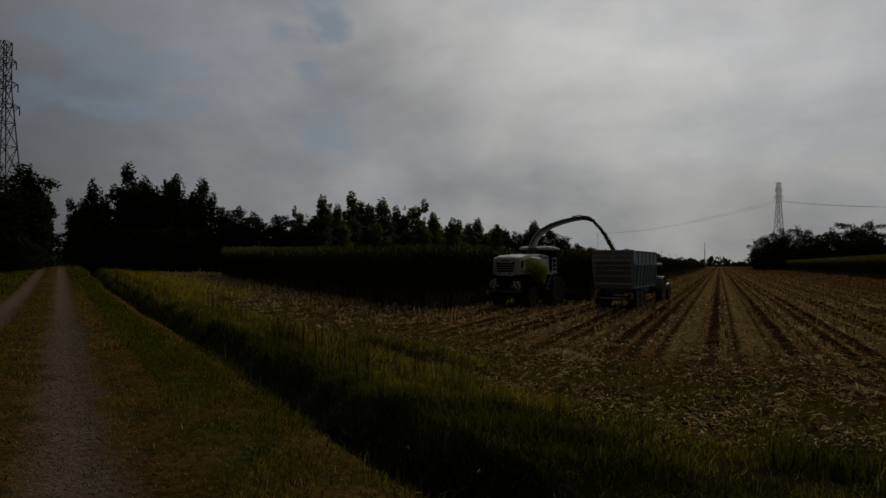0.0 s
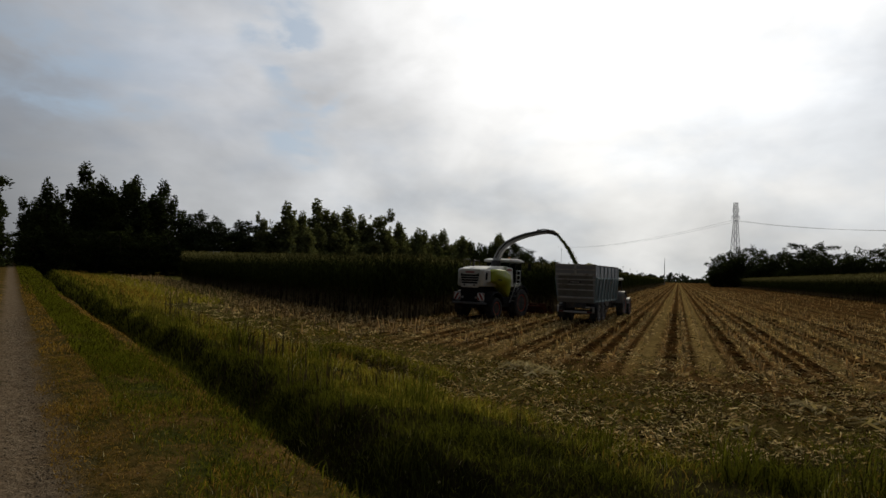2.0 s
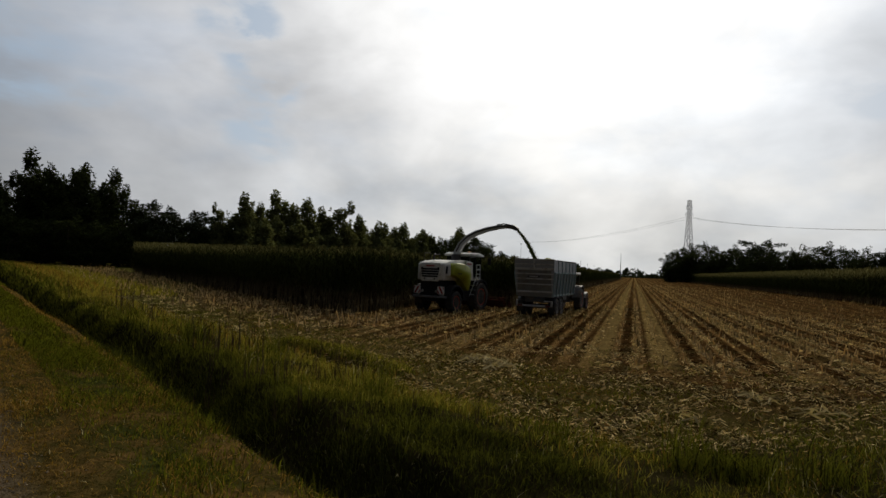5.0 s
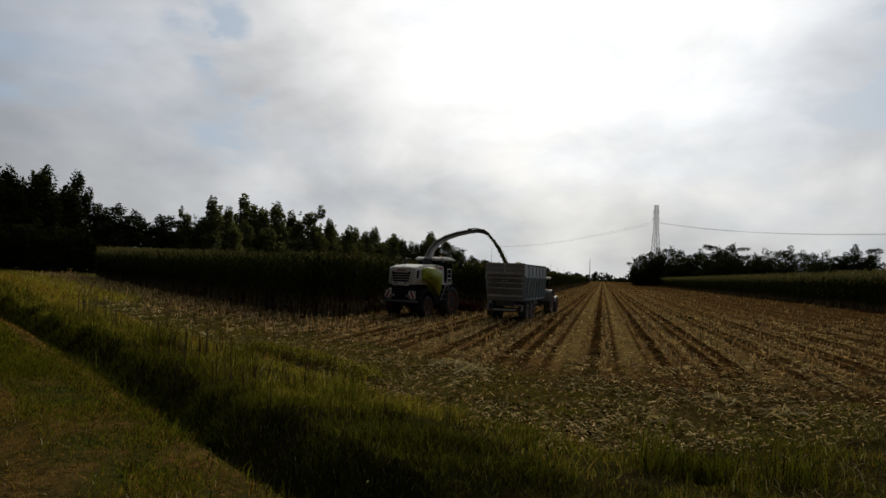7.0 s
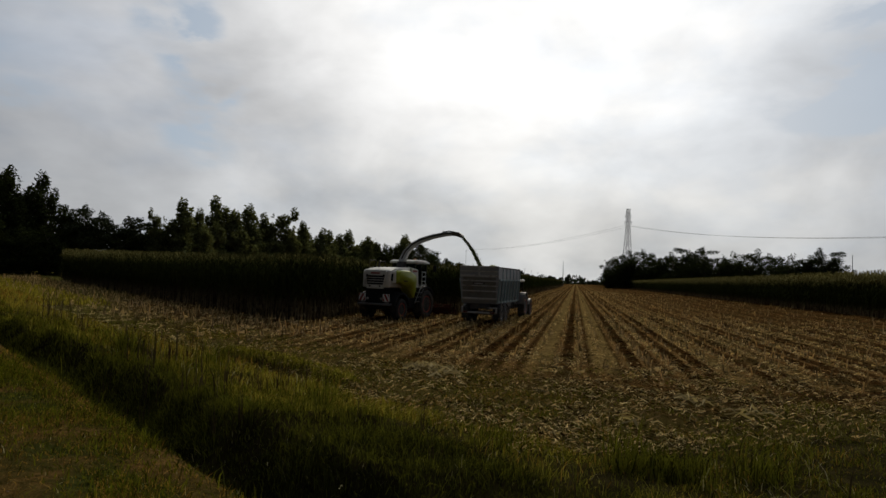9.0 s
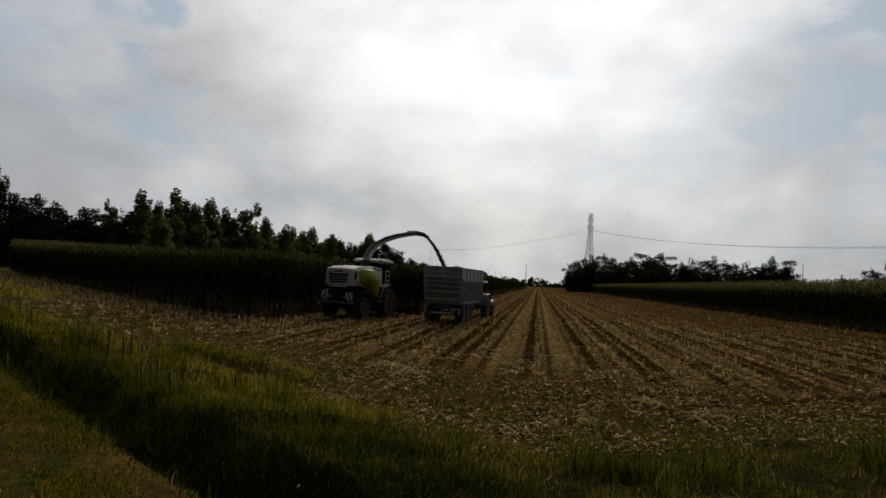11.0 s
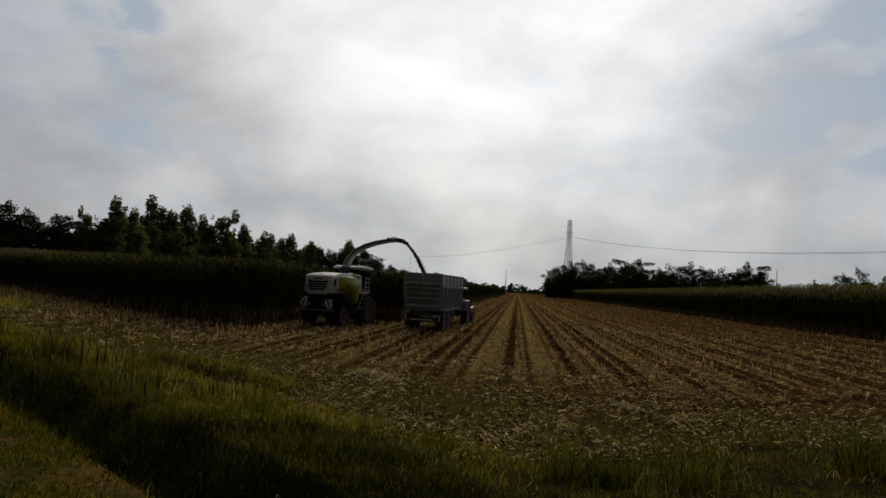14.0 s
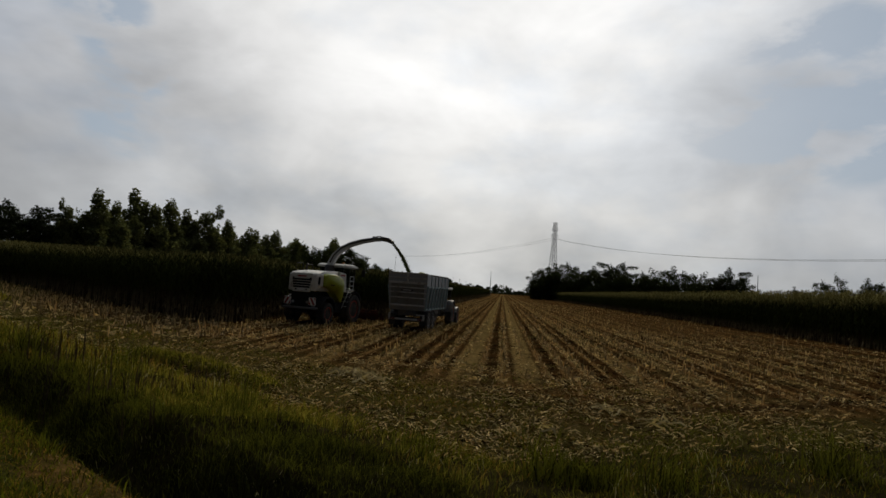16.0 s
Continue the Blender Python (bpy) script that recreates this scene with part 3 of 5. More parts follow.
def maize_block(name, edge_pts, top_pts, core, tall, label):
    """One stand of maize: full plants along its open sides, tops within, a dense heart."""
    pieces = []
    for k, pts in enumerate(np.array_split(rng.permutation(edge_pts), 5)):
        n = len(pts)
        pos = np.column_stack([pts, height(pts[:, 0], pts[:, 1]) - 0.02])
        pieces.append(scatter(*maize_plant(20 + k), pos, rng.uniform(0, 6.28, n), rng.uniform(0.92, 1.08, n) * tall / 3.55, rng.normal(0, 0.035, (n, 2))))
    for k, pts in enumerate(np.array_split(rng.permutation(top_pts), 4)):
        n = len(pts)
        pos = np.column_stack([pts, height(pts[:, 0], pts[:, 1])])
        pieces.append(scatter(*maize_plant(40 + k, 1.9, 6), pos, rng.uniform(0, 6.28, n), rng.uniform(0.9, 1.06, n) * tall / 3.55, rng.normal(0, 0.03, (n, 2))))
    for a, b, c, d in core:
        nx, ny = 24, 8
        u, v = np.meshgrid(np.linspace(0, 1, nx), np.linspace(0, 1, ny), indexing="ij")
        corner = [np.array(w) for w in (a, b, c, d)]
        xy = ((1 - u) * (1 - v))[..., None] * corner[0] + (u * (1 - v))[..., None] * corner[1] + (u * v)[..., None] * corner[2] + ((1 - u) * v)[..., None] * corner[3]
        zz = height(xy[..., 0], xy[..., 1])
        roof = np.concatenate([xy, (zz + tall * 0.74 + rng.uniform(-0.1, 0.1, zz.shape))[..., None]], 2).reshape(-1, 3)
        foot = np.concatenate([xy, (zz - 0.1)[..., None]], 2).reshape(-1, 3)
        i = (np.arange(nx - 1)[:, None] * ny + np.arange(ny - 1)[None]).ravel()
        F = [np.stack([i, i + ny, i + ny + 1, i + 1], 1)]
        rim = np.concatenate([np.arange(nx) * ny, (nx - 1) * ny + np.arange(1, ny), np.arange(nx - 2, -1, -1) * ny + ny - 1, np.arange(ny - 2, -1, -1)])
        F.append(np.stack([rim[:-1], rim[1:], rim[1:] + nx * ny, rim[:-1] + nx * ny], 1))
        pieces.append((np.concatenate([roof, foot]), np.concatenate(F)))
    V, F = join_arrays(pieces)
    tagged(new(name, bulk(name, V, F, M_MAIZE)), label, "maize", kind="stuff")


def line_points(make, a0, a1, step, offsets, jitter=0.06, thin=0.0):
    """Points in rows: along from a0 to a1, at the given offsets across."""
    out = []
    for o in offsets:
        a = np.arange(a0, a1, step)
        a = a[rng.random(len(a)) >= thin]
        x, y = make(a + rng.uniform(-jitter, jitter, len(a)), o + rng.normal(0, 0.04, len(a)))
        out.append(np.column_stack([x, y]))
    return np.concatenate(out)


def keep_left_stand(pts):
    s, l = pts @ S, pts @ L
    p, q = pts @ P, pts @ Q
    return pts[(q > HEADLAND_Q - 0.3) & ((p < 84) | (q > 45)) & np.where(s < FACE_S, l < CUT_L + 0.2, l < UNCUT_L + 0.2)]


edge = np.concatenate([
    line_points(xy_pq, 26, 84, 0.19, HEADLAND_Q + np.array((0, 0.7, 1.4, 2.1, 2.8))),
    line_points(xy_sl, 28, FACE_S, 0.17, CUT_L - np.array((0, 0.75, 1.5, 2.25))),
    line_points(lambda a, o: xy_sl(FACE_S + o, a), CUT_L, UNCUT_L, 0.3, (0.3, 0.8, 1.4, 2.0)),
    line_points(xy_sl, FACE_S, 120, 0.24, UNCUT_L - np.array((0, 0.75, 1.5))),
    line_points(xy_sl, 120, 420, 0.32, UNCUT_L - np.array((0, 0.75, 1.5))),
    line_points(lambda a, o: xy_pq(o, a), HEADLAND_Q, 50, 0.3, (83.6, 82.8, 82.0)),
])
inner = np.concatenate([
    line_points(xy_pq, 28, 84, 0.75, HEADLAND_Q + np.arange(3.2, 34, 0.8), 0.3),
    line_points(xy_sl, 60, 200, 1.0, UNCUT_L - np.arange(2.5, 26, 1.1), 0.4),
    line_points(xy_sl, 200, 420, 2.2, UNCUT_L - np.arange(1.5, 16, 1.6), 0.8),
])
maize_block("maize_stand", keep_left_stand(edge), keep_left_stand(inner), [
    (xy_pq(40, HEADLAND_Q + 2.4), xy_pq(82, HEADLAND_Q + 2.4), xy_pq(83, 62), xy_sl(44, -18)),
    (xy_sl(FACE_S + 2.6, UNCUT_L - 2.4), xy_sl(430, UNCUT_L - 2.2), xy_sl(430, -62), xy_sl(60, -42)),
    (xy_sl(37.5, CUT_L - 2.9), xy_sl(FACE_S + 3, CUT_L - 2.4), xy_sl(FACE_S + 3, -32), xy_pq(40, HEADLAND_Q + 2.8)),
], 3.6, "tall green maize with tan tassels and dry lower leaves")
edge = np.concatenate([
    line_points(xy_sl, 18, 90, 0.19, RIGHT_L + np.array((0, 0.75, 1.5, 2.25))),
    line_points(xy_sl, 90, 180, 0.3, RIGHT_L + np.array((0, 0.75, 1.5))),
    line_points(xy_sl, 180, 350, 0.4, RIGHT_L + np.array((0, 0.75, 1.5))),
])
inner = np.concatenate([
    line_points(xy_sl, 18, 110, 0.8, RIGHT_L + np.arange(3, 34, 0.9), 0.3),
    line_points(xy_sl, 110, 350, 2.0, RIGHT_L + np.arange(2, 24, 1.5), 0.7),
])
maize_block("maize_stand", edge, inner, [(xy_sl(18, RIGHT_L + 2.4), xy_sl(350, RIGHT_L + 1.8), xy_sl(350, 75), xy_sl(18, 75))],
            4.1, "tall maize standing beyond the cut stubble field")


# ---- stubble, litter, grass ----
def stub_shape():
    V = [(-0.013, -0.012, 0), (0.013, -0.012, 0), (0, 0.015, 0), (-0.010, -0.012, 0.2), (0.014, -0.010, 0.17), (0.002, 0.015, 0.215),
         (0, 0, 0.06), (0.02, 0.03, 0.07), (0.13, 0.03, 0.1), (0.12, 0.0, 0.04)]
    return V, [(0, 1, 4, 3), (1, 2, 5, 4), (2, 0, 3, 5), (6, 7, 8, 9)]


def scatter_named(name, pieces, mat, label, category):
    V, F = join_arrays(pieces)
    return tagged(new(name, bulk(name, V, F, mat)), label, category, kind="stuff")


def on_land(pts, sink=0.0):
    return np.column_stack([pts, height(pts[:, 0], pts[:, 1]) - sink])


def build_stubble():
    rows = np.arange(-14.0625, RIGHT_L - 0.6, 0.75)
    near = line_points(xy_sl, 19, 62, 0.19, rows, 0.08, 0.3)
    far = line_points(xy_sl, 62, 190, 0.75, rows, 0.2, 0.2)
    head = line_points(xy_pq, 12, 95, 0.26, np.arange(10.2, HEADLAND_Q - 0.3, 0.75), 0.1, 0.3)
    pieces = []
    for pts, size in ((near, 1.2), (far, 1.4), (head, 1.6)):
        s, l = pts @ S, pts @ L
        p, q = pts @ P, pts @ Q
        flat = np.minimum(np.abs(l + 1.12), np.abs(l - 1.02)) < 0.42
        ok = (q > field_edge(p) + 0.8) & ~(flat & (rng.random(len(pts)) < 0.8))
        if size == 1.6:
            ok &= (l < CUT_L + 3) & (rng.random(len(pts)) < np.clip((q - 9.5) / 5, 0.25, 1))
        else:
            ok &= (q > 14) & ~((l < CUT_L + 0.3) & (q > HEADLAND_Q)) & ~((s > FACE_S) & (l < UNCUT_L))
            ok &= rng.random(len(pts)) < np.clip((s - 17) / 9, 0.15, 1) * (1 - 0.62 * np.clip((l - 4) / 10, 0, 1)) * (0.65 + 0.35 * np.sin(l * 2 * np.pi / 2.25))
        pts = pts[ok]
        n = len(pts)
        pieces.append(scatter(*stub_shape(), on_land(pts, 0.01), rng.uniform(0, 6.28, n), rng.uniform(0.7, 1.4, n) * size, rng.normal(0, 0.22, (n, 2)), rng.uniform(0.5, 1.3, n)))
    scatter_named("maize_stubble", pieces, M_STUB, "rows of short cut straw-coloured maize stalks in soil", "stubble")


def husk_shape(seed):
    r = random.Random(seed)
    V = []
    for t in (0, 0.4, 0.75, 1.0):
        w, z = 0.032 * (1 - 0.8 * abs(t - 0.4)), 0.015 + 0.09 * math.sin(t * 3.0) * r.uniform(0.2, 1)
        y = 0.06 * math.sin(t * 2 + r.uniform(-1, 1))
        V += [((t - 0.5) * 0.42, y - w / 2, z), ((t - 0.5) * 0.42, y + w / 2, z + r.uniform(-0.03, 0.03))]
    return V, [(0, 1, 3, 2), (2, 3, 5, 4), (4, 5, 7, 6)]


def build_pebbles():
    """Loose stones in the two wheel ruts of the farm road."""
    V = [(1, 0, 0), (0, 0.8, 0), (-0.9, 0.1, 0), (0.1, -0.85, 0), (0.1, 0, 0.55), (0, 0, -0.4)]
    F = [(0, 1, 4), (1, 2, 4), (2, 3, 4), (3, 0, 4), (1, 0, 5), (2, 1, 5), (3, 2, 5), (0, 3, 5)]
    pieces = []
    for c, n in ((0.17, 3400), (-1.65, 1400)):
        p, q = 2.2 + 22 * rng.random(n) ** 1.6, rng.normal(c, 0.27, n)
        x, y = xy_pq(p, q)
        pts = np.column_stack([x, y])
        pieces.append(scatter(V, F, on_land(pts, -0.002), rng.uniform(0, 6.28, n), rng.uniform(0.004, 0.016, n) * (1 + p / 22)))
    scatter_named("road_pebbles", pieces, M_PEBBLE, "small pale stones lying in the wheel ruts", "gravel")


def build_litter():
    pieces, green, dark = [], [], []
    for k in range(8):
        n = 17000
        d = 8 + 46 * rng.random(n) ** 1.35
        a = np.radians(rng.uniform(-24, 62, n))
        pts = np.column_stack([d * np.sin(a), d * np.cos(a)])
        l, s = pts @ L, pts @ S
        row = np.round((l + 14.0625) / 0.75) * 0.75 - 14.0625 + rng.normal(0, 0.085, n) + (0.375 if k > 5 else 0)
        l = np.where((s > 21) & (l > CUT_L) & (rng.random(n) < np.clip((s - 19) / 7, 0, 0.93)), row, l)
        pts = np.column_stack(xy_sl(s, l))
        p, q = pts @ P, pts @ Q
        track = np.minimum(np.abs(l + 1.12), np.abs(l - 1.02)) < 0.4
        clump = np.sin(pts[:, 0] * 1.7 + 2 * np.sin(pts[:, 1] * 0.9)) * np.sin(pts[:, 1] * 1.3 + 1.5 * np.sin(pts[:, 0] * 0.8))
        ok = (q > field_edge(p) - 0.6) & (l < RIGHT_L) & ~((q > HEADLAND_Q) & (l < CUT_L)) & ~((s > FACE_S) & (l < UNCUT_L)) & ~(track & (s > 18) & (rng.random(n) < (0.78 if k < 6 else 0.97))) & (rng.random(n) < np.where(s > 23, 0.36 + 0.34 * np.sin(l * 2 * np.pi / 2.25) * (1 if k < 6 else -1), 0.35) + np.where(s > 23, 0.12, 0.42) * clump + np.where(s > 23, 0.0, 0.3) * np.sin(pts[:, 0] * 0.55 + 1.2 * np.sin(pts[:, 1] * 0.4)) * np.sin(pts[:, 1] * 0.75 + 0.6) - np.where((q > 9) & (q < HEADLAND_Q) & (p > 16), 0.12, 0.0) - 0.22 * np.clip((l - 5) / 14, 0, 1))
        pts = pts[ok]
        n = len(pts)
        (green if k == 5 else dark if k > 5 else pieces).append(scatter(*husk_shape(k), on_land(pts, -0.004), rng.uniform(0, 6.28, n), rng.uniform(0.15, 0.55, n) * (0.75 + np.hypot(pts[:, 0], pts[:, 1]) / 36) * (1.25 if k > 5 else 1.0), None, rng.uniform(0.4, 2.0, n)))
    scatter_named("maize_husk_litter", pieces, M_HUSK, "pale dry husks and broken leaves strewn over stubble", "crop litter")
    n = 30000
    d, a = 7.5 + 30 * rng.random(n) ** 1.3, np.radians(rng.uniform(-24, 62, n))
    pts = np.column_stack([d * np.sin(a), d * np.cos(a)])
    p, q, l = pts @ P, pts @ Q, pts @ L
    pts = pts[(rng.random(n) < np.clip((27 - pts @ S) / 6, 0.15, 1)) & (q > field_edge(p) - 1.0) & (l < RIGHT_L) & ~((q > HEADLAND_Q) & (l < CUT_L))]
    n = len(pts)
    bit = [(-0.05, -0.012, 0), (0.05, -0.010, 0.02), (0.055, 0.012, 0.035), (-0.045, 0.014, 0.01)]
    scatter_named("straw_chaff", [scatter(bit, [(0, 1, 2, 3)], on_land(pts, -0.006), rng.uniform(0, 6.28, n), rng.uniform(0.35, 1.3, n), None, rng.uniform(0.2, 2.2, n))], M_CHAFF, "fine straw chaff and leaf crumbs on soil", "crop litter")
    scatter_named("dark_litter", dark, M_DARKLIT, "dark brown litter for clods and painted shadow on soil", "crop litter")
    scatter_named("fresh_leaf_litter", green, M_GREENHUSK, "grey-green torn maize leaves lying on stubble", "crop litter")


def leaf_pile(x, y, n, spread, mat, label):
    pts = np.column_stack([rng.normal(x, spread, n), rng.normal(y, spread, n)])
    z = on_land(pts)
    z[:, 2] += np.abs(rng.normal(0, 0.1, n)) * np.exp(-((pts[:, 0] - x) ** 2 + (pts[:, 1] - y) ** 2) / (2 * spread ** 2))
    V, F = scatter(*husk_shape(31), z, rng.uniform(0, 6.28, n), rng.uniform(0.4, 1.1, n), rng.normal(0, 0.5, (n, 2)), rng.uniform(0.8, 2.5, n))
    tagged(new("leaf_pile", bulk("leaf_pile", V, F, mat)), label, "crop litter", kind="stuff")


def grass_blades(pts, tall, wide, lean=0.35):
    """Tapering bent blades at points, as triangles: corners and faces."""
    n = len(pts)
    base = on_land(pts, 0.02)
    x, y = pts[:, 0], pts[:, 1]
    clump = np.sin(1.9 * x + 1.4 * np.sin(1.3 * y)) * np.sin(2.2 * y + 1.1 * np.sin(1.7 * x)) + 0.6 * np.sin(5.3 * x + 2 * np.sin(3.1 * y)) * np.sin(4.7 * y + x)
    h = tall * rng.uniform(0.5, 1.25, n) * np.clip(1 + 0.38 * clump, 0.4, 1.6)
    w = wide * rng.uniform(0.6, 1.3, n)
    a, b = rng.uniform(0, 6.28, n), rng.uniform(0, 6.28, n)
    side = np.column_stack([np.cos(a), np.sin(a), np.zeros(n)]) * w[:, None] / 2
    bend = np.column_stack([np.cos(b), np.sin(b), np.zeros(n)]) * (h * np.abs(rng.normal(0, lean, n)))[:, None]
    up = np.column_stack([np.zeros(n), np.zeros(n), h])
    mid = base + up * 0.55 + bend * 0.3
    tip = base + up * (1 - 0.25 * np.minimum(1, np.abs(rng.normal(0, lean, n))))[:, None] + bend
    V = np.stack([base - side, base + side, mid - side * 0.8, mid + side * 0.8, tip], 1).reshape(-1, 3)
    k = (np.arange(n) * 5)[:, None, None]
    F = (np.array(((0, 1, 3), (0, 3, 2), (2, 3, 4)))[None] + k).reshape(-1, 3)
    return V, F


def band(p0, p1, q0, q1, per_m2, patch=0.0):
    """Random points in a stretch of the verge; patch thins them in blotches."""
    n = int((p1 - p0) * (q1 - q0) * per_m2)
    p, q = rng.uniform(p0, p1, n), rng.uniform(q0, q1, n)
    if patch:
        m = np.sin(p * 1.1 + 1.3 * np.sin(q * 1.7)) * np.sin(q * 2.3 + 1.1 * np.sin(p * 0.7))
        ok = rng.random(n) < 1 - patch * (0.5 + 0.5 * m)
        p, q = p[ok], q[ok]
    x, y = xy_pq(p, q)
    return np.column_stack([x, y])


def build_grass():
    verge = [
        grass_blades(band(2.5, 9, 1.1, 2.5, 800, 0.95), 0.11, 0.010, 0.8),
        grass_blades(band(9, 14, 1.2, 2.3, 1300, 0.7), 0.11, 0.010, 0.7),
        grass_blades(band(2.5, 14, 0.7, 2.6, 260, 0.95), 0.065, 0.010, 0.9),
        grass_blades(band(14, 40, 1.15, 2.2, 560, 0.5), 0.13, 0.018, 0.6),
        grass_blades(band(40, 125, 0.75, 2.7, 60, 0.4), 0.14, 0.06, 0.5),
        grass_blades(band(3, 40, -1.2, -0.35, 170, 0.7), 0.08, 0.016, 0.7),
        grass_blades(band(5, 50, -5.5, -2.1, 120, 0.6), 0.14, 0.03, 0.6),
        grass_blades(band(40, 125, -6, -2.1, 30, 0.4), 0.2, 0.07, 0.4),
        grass_blades(band(3.5, 20, 1.4, 2.1, 260, 0.9), 0.13, 0.012, 0.7),
        grass_blades(band(3, 16, 2.2, 2.85, 240, 0.9), 0.17, 0.011, 0.9),
    ]
    scatter_named("verge_grass", verge, M_GRASS, "short patchy green grass along the farm road verge", "grass")
    dry = [
        grass_blades(band(2.5, 14, 0.4, 1.25, 1500, 0.8), 0.055, 0.008, 1.1),
        grass_blades(band(2.5, 9, 1.25, 2.1, 1300, 0.9), 0.07, 0.008, 1.1),
        grass_blades(band(9, 14, 1.25, 2.1, 600, 0.9), 0.07, 0.008, 1.1),
        grass_blades(band(2.5, 14, 2.1, 2.6, 1100, 0.8), 0.05, 0.008, 1.1),
        grass_blades(band(14, 50, 0.6, 1.2, 150, 0.7), 0.09, 0.024, 0.9),
        grass_blades(band(14, 50, 2.1, 2.6, 130, 0.8), 0.08, 0.024, 0.9),
        grass_blades(band(2.5, 30, 2.0, 2.6, 220, 0.7), 0.09, 0.011, 0.9),
        grass_blades(band(3, 40, -1.3, -0.2, 140, 0.7), 0.07, 0.016, 0.9),
        grass_blades(band(-4, 9, 6.2, 8.4, 40, 0.8), 0.2, 0.010, 0.6),
        grass_blades(band(9, 16, 5.2, 8.4, 75, 0.8), 0.24, 0.011, 0.5),
        grass_blades(band(16, 45, 5.0, 8.4, 60, 0.7), 0.26, 0.022, 0.5),
        grass_blades(band(45, 110, 5.0, 9.5, 14, 0.6), 0.42, 0.06, 0.4),
        grass_blades(band(-4, 4, 9, 17, 26, 0.8), 0.13, 0.010, 0.9),
        grass_blades(band(-2, 30, 7.8, 12.5, 110, 0.9), 0.1, 0.011, 1.0),
    ]
    scatter_named("dry_grass", dry, M_DRY, "yellowed dry grass among green on the banks", "grass")
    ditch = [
        # Dark blades on the camera-facing bank as well, for its shade.
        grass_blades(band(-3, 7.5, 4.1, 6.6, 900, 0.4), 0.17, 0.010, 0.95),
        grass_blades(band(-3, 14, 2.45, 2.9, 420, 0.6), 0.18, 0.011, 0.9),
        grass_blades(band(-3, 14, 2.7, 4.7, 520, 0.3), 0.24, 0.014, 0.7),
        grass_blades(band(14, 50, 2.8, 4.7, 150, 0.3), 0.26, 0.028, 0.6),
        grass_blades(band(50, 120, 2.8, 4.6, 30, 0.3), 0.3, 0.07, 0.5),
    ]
    pale = [
        grass_blades(band(-2, 10, 2.9, 4.6, 64, 0.7), 0.18, 0.009, 1.1),
        grass_blades(band(-2, 12, 4.6, 7.6, 7, 0.6), 0.2, 0.008, 1.3),
        grass_blades(band(12, 40, 5.2, 8.2, 7, 0.6), 0.3, 0.018, 0.7),
        grass_blades(band(2.5, 14, 0.6, 2.7, 30, 0.6), 0.07, 0.007, 1.1),
        grass_blades(band(-3, 4, 8, 16, 14, 0.6), 0.2, 0.010, 1.2),
    ]
    scatter_named("glint_grass", pale, M_PALE, "scattered pale grass blades coloured as glints on the banks", "grass")
    scatter_named("ditch_grass", ditch, M_DITCH, "grass lining the ditch, coloured dark for its shade", "grass")
    rank = [
        grass_blades(band(-3, 16, 2.6, 4.4, 26, 0.6), 0.4, 0.012, 0.8),
        grass_blades(band(-3, 7, 4.1, 6.4, 560, 0.6), 0.19, 0.010, 0.95),
        grass_blades(band(7, 16, 4.1, 6.4, 1050, 0.45), 0.2, 0.011, 0.8),
        grass_blades(band(16, 42, 4.1, 6.2, 380, 0.45), 0.26, 0.02, 0.55),
        grass_blades(band(42, 125, 4.0, 6.4, 36, 0.3), 0.4, 0.08, 0.4),
        grass_blades(band(-4, 14, 6.0, 8.2, 380, 0.7), 0.16, 0.010, 0.8),
        grass_blades(band(14, 40, 6.0, 8.0, 50, 0.5), 0.24, 0.022, 0.5),
        grass_blades(band(-5, 5, 8.0, 17, 190, 0.75), 0.15, 0.012, 0.8),
        grass_blades(band(12.3, 19.2, 8.35, 9.1, 420, 0.2), 0.2, 0.015, 0.5),
        grass_blades(band(0, 34, 7.8, 13.5, 260, 0.98), 0.09, 0.013, 0.9),
        grass_blades(band(-8, 14, 9.5, 19, 120, 1.0), 0.08, 0.014, 0.9),
    ]
    meadow = [
        grass_blades(band(-3, 8, 6.4, 8.4, 150, 0.8), 0.18, 0.010, 0.8),
        grass_blades(band(8, 20, 5.2, 8.0, 300, 0.6), 0.24, 0.012, 0.65),
        grass_blades(band(20, 45, 4.8, 8.0, 120, 0.5), 0.3, 0.024, 0.5),
        grass_blades(band(45, 110, 4.8, 13, 34, 0.4), 0.3, 0.07, 0.4),
        grass_blades(band(12.3, 19.2, 8.4, 9.1, 260, 0.2), 0.24, 0.015, 0.5),
    ]
    scatter_named("bank_top_grass", meadow, M_MEADOW, "yellow-green grass along the bank top, coloured as lit", "grass")
    scatter_named("ditch_bank_grass", rank, M_RANK, "tall rank green grass on the ditch banks", "grass")
    tufts = []
    for p, q, n, h in ((3.98, 8.35, 420, 0.55), (3.2, 9.4, 160, 0.55), (4.6, 8.2, 160, 0.6), (1.6, 12.6, 200, 0.6), (9.5, 6.1, 160, 0.65), (18, 5.6, 240, 0.9), (15, 6.6, 160, 0.8), (24, 5.2, 200, 0.9), (6.4, 7.4, 120, 0.6)):
        x, y = xy_pq(p, q)
        tufts.append(grass_blades(np.column_stack([rng.normal(x, 0.22, n), rng.normal(y, 0.22, n)]), h, 0.016, 0.7))
    scatter_named("grass_tufts", tufts, M_RANK, "taller arching grass tufts on the bank", "grass")
    stems = []
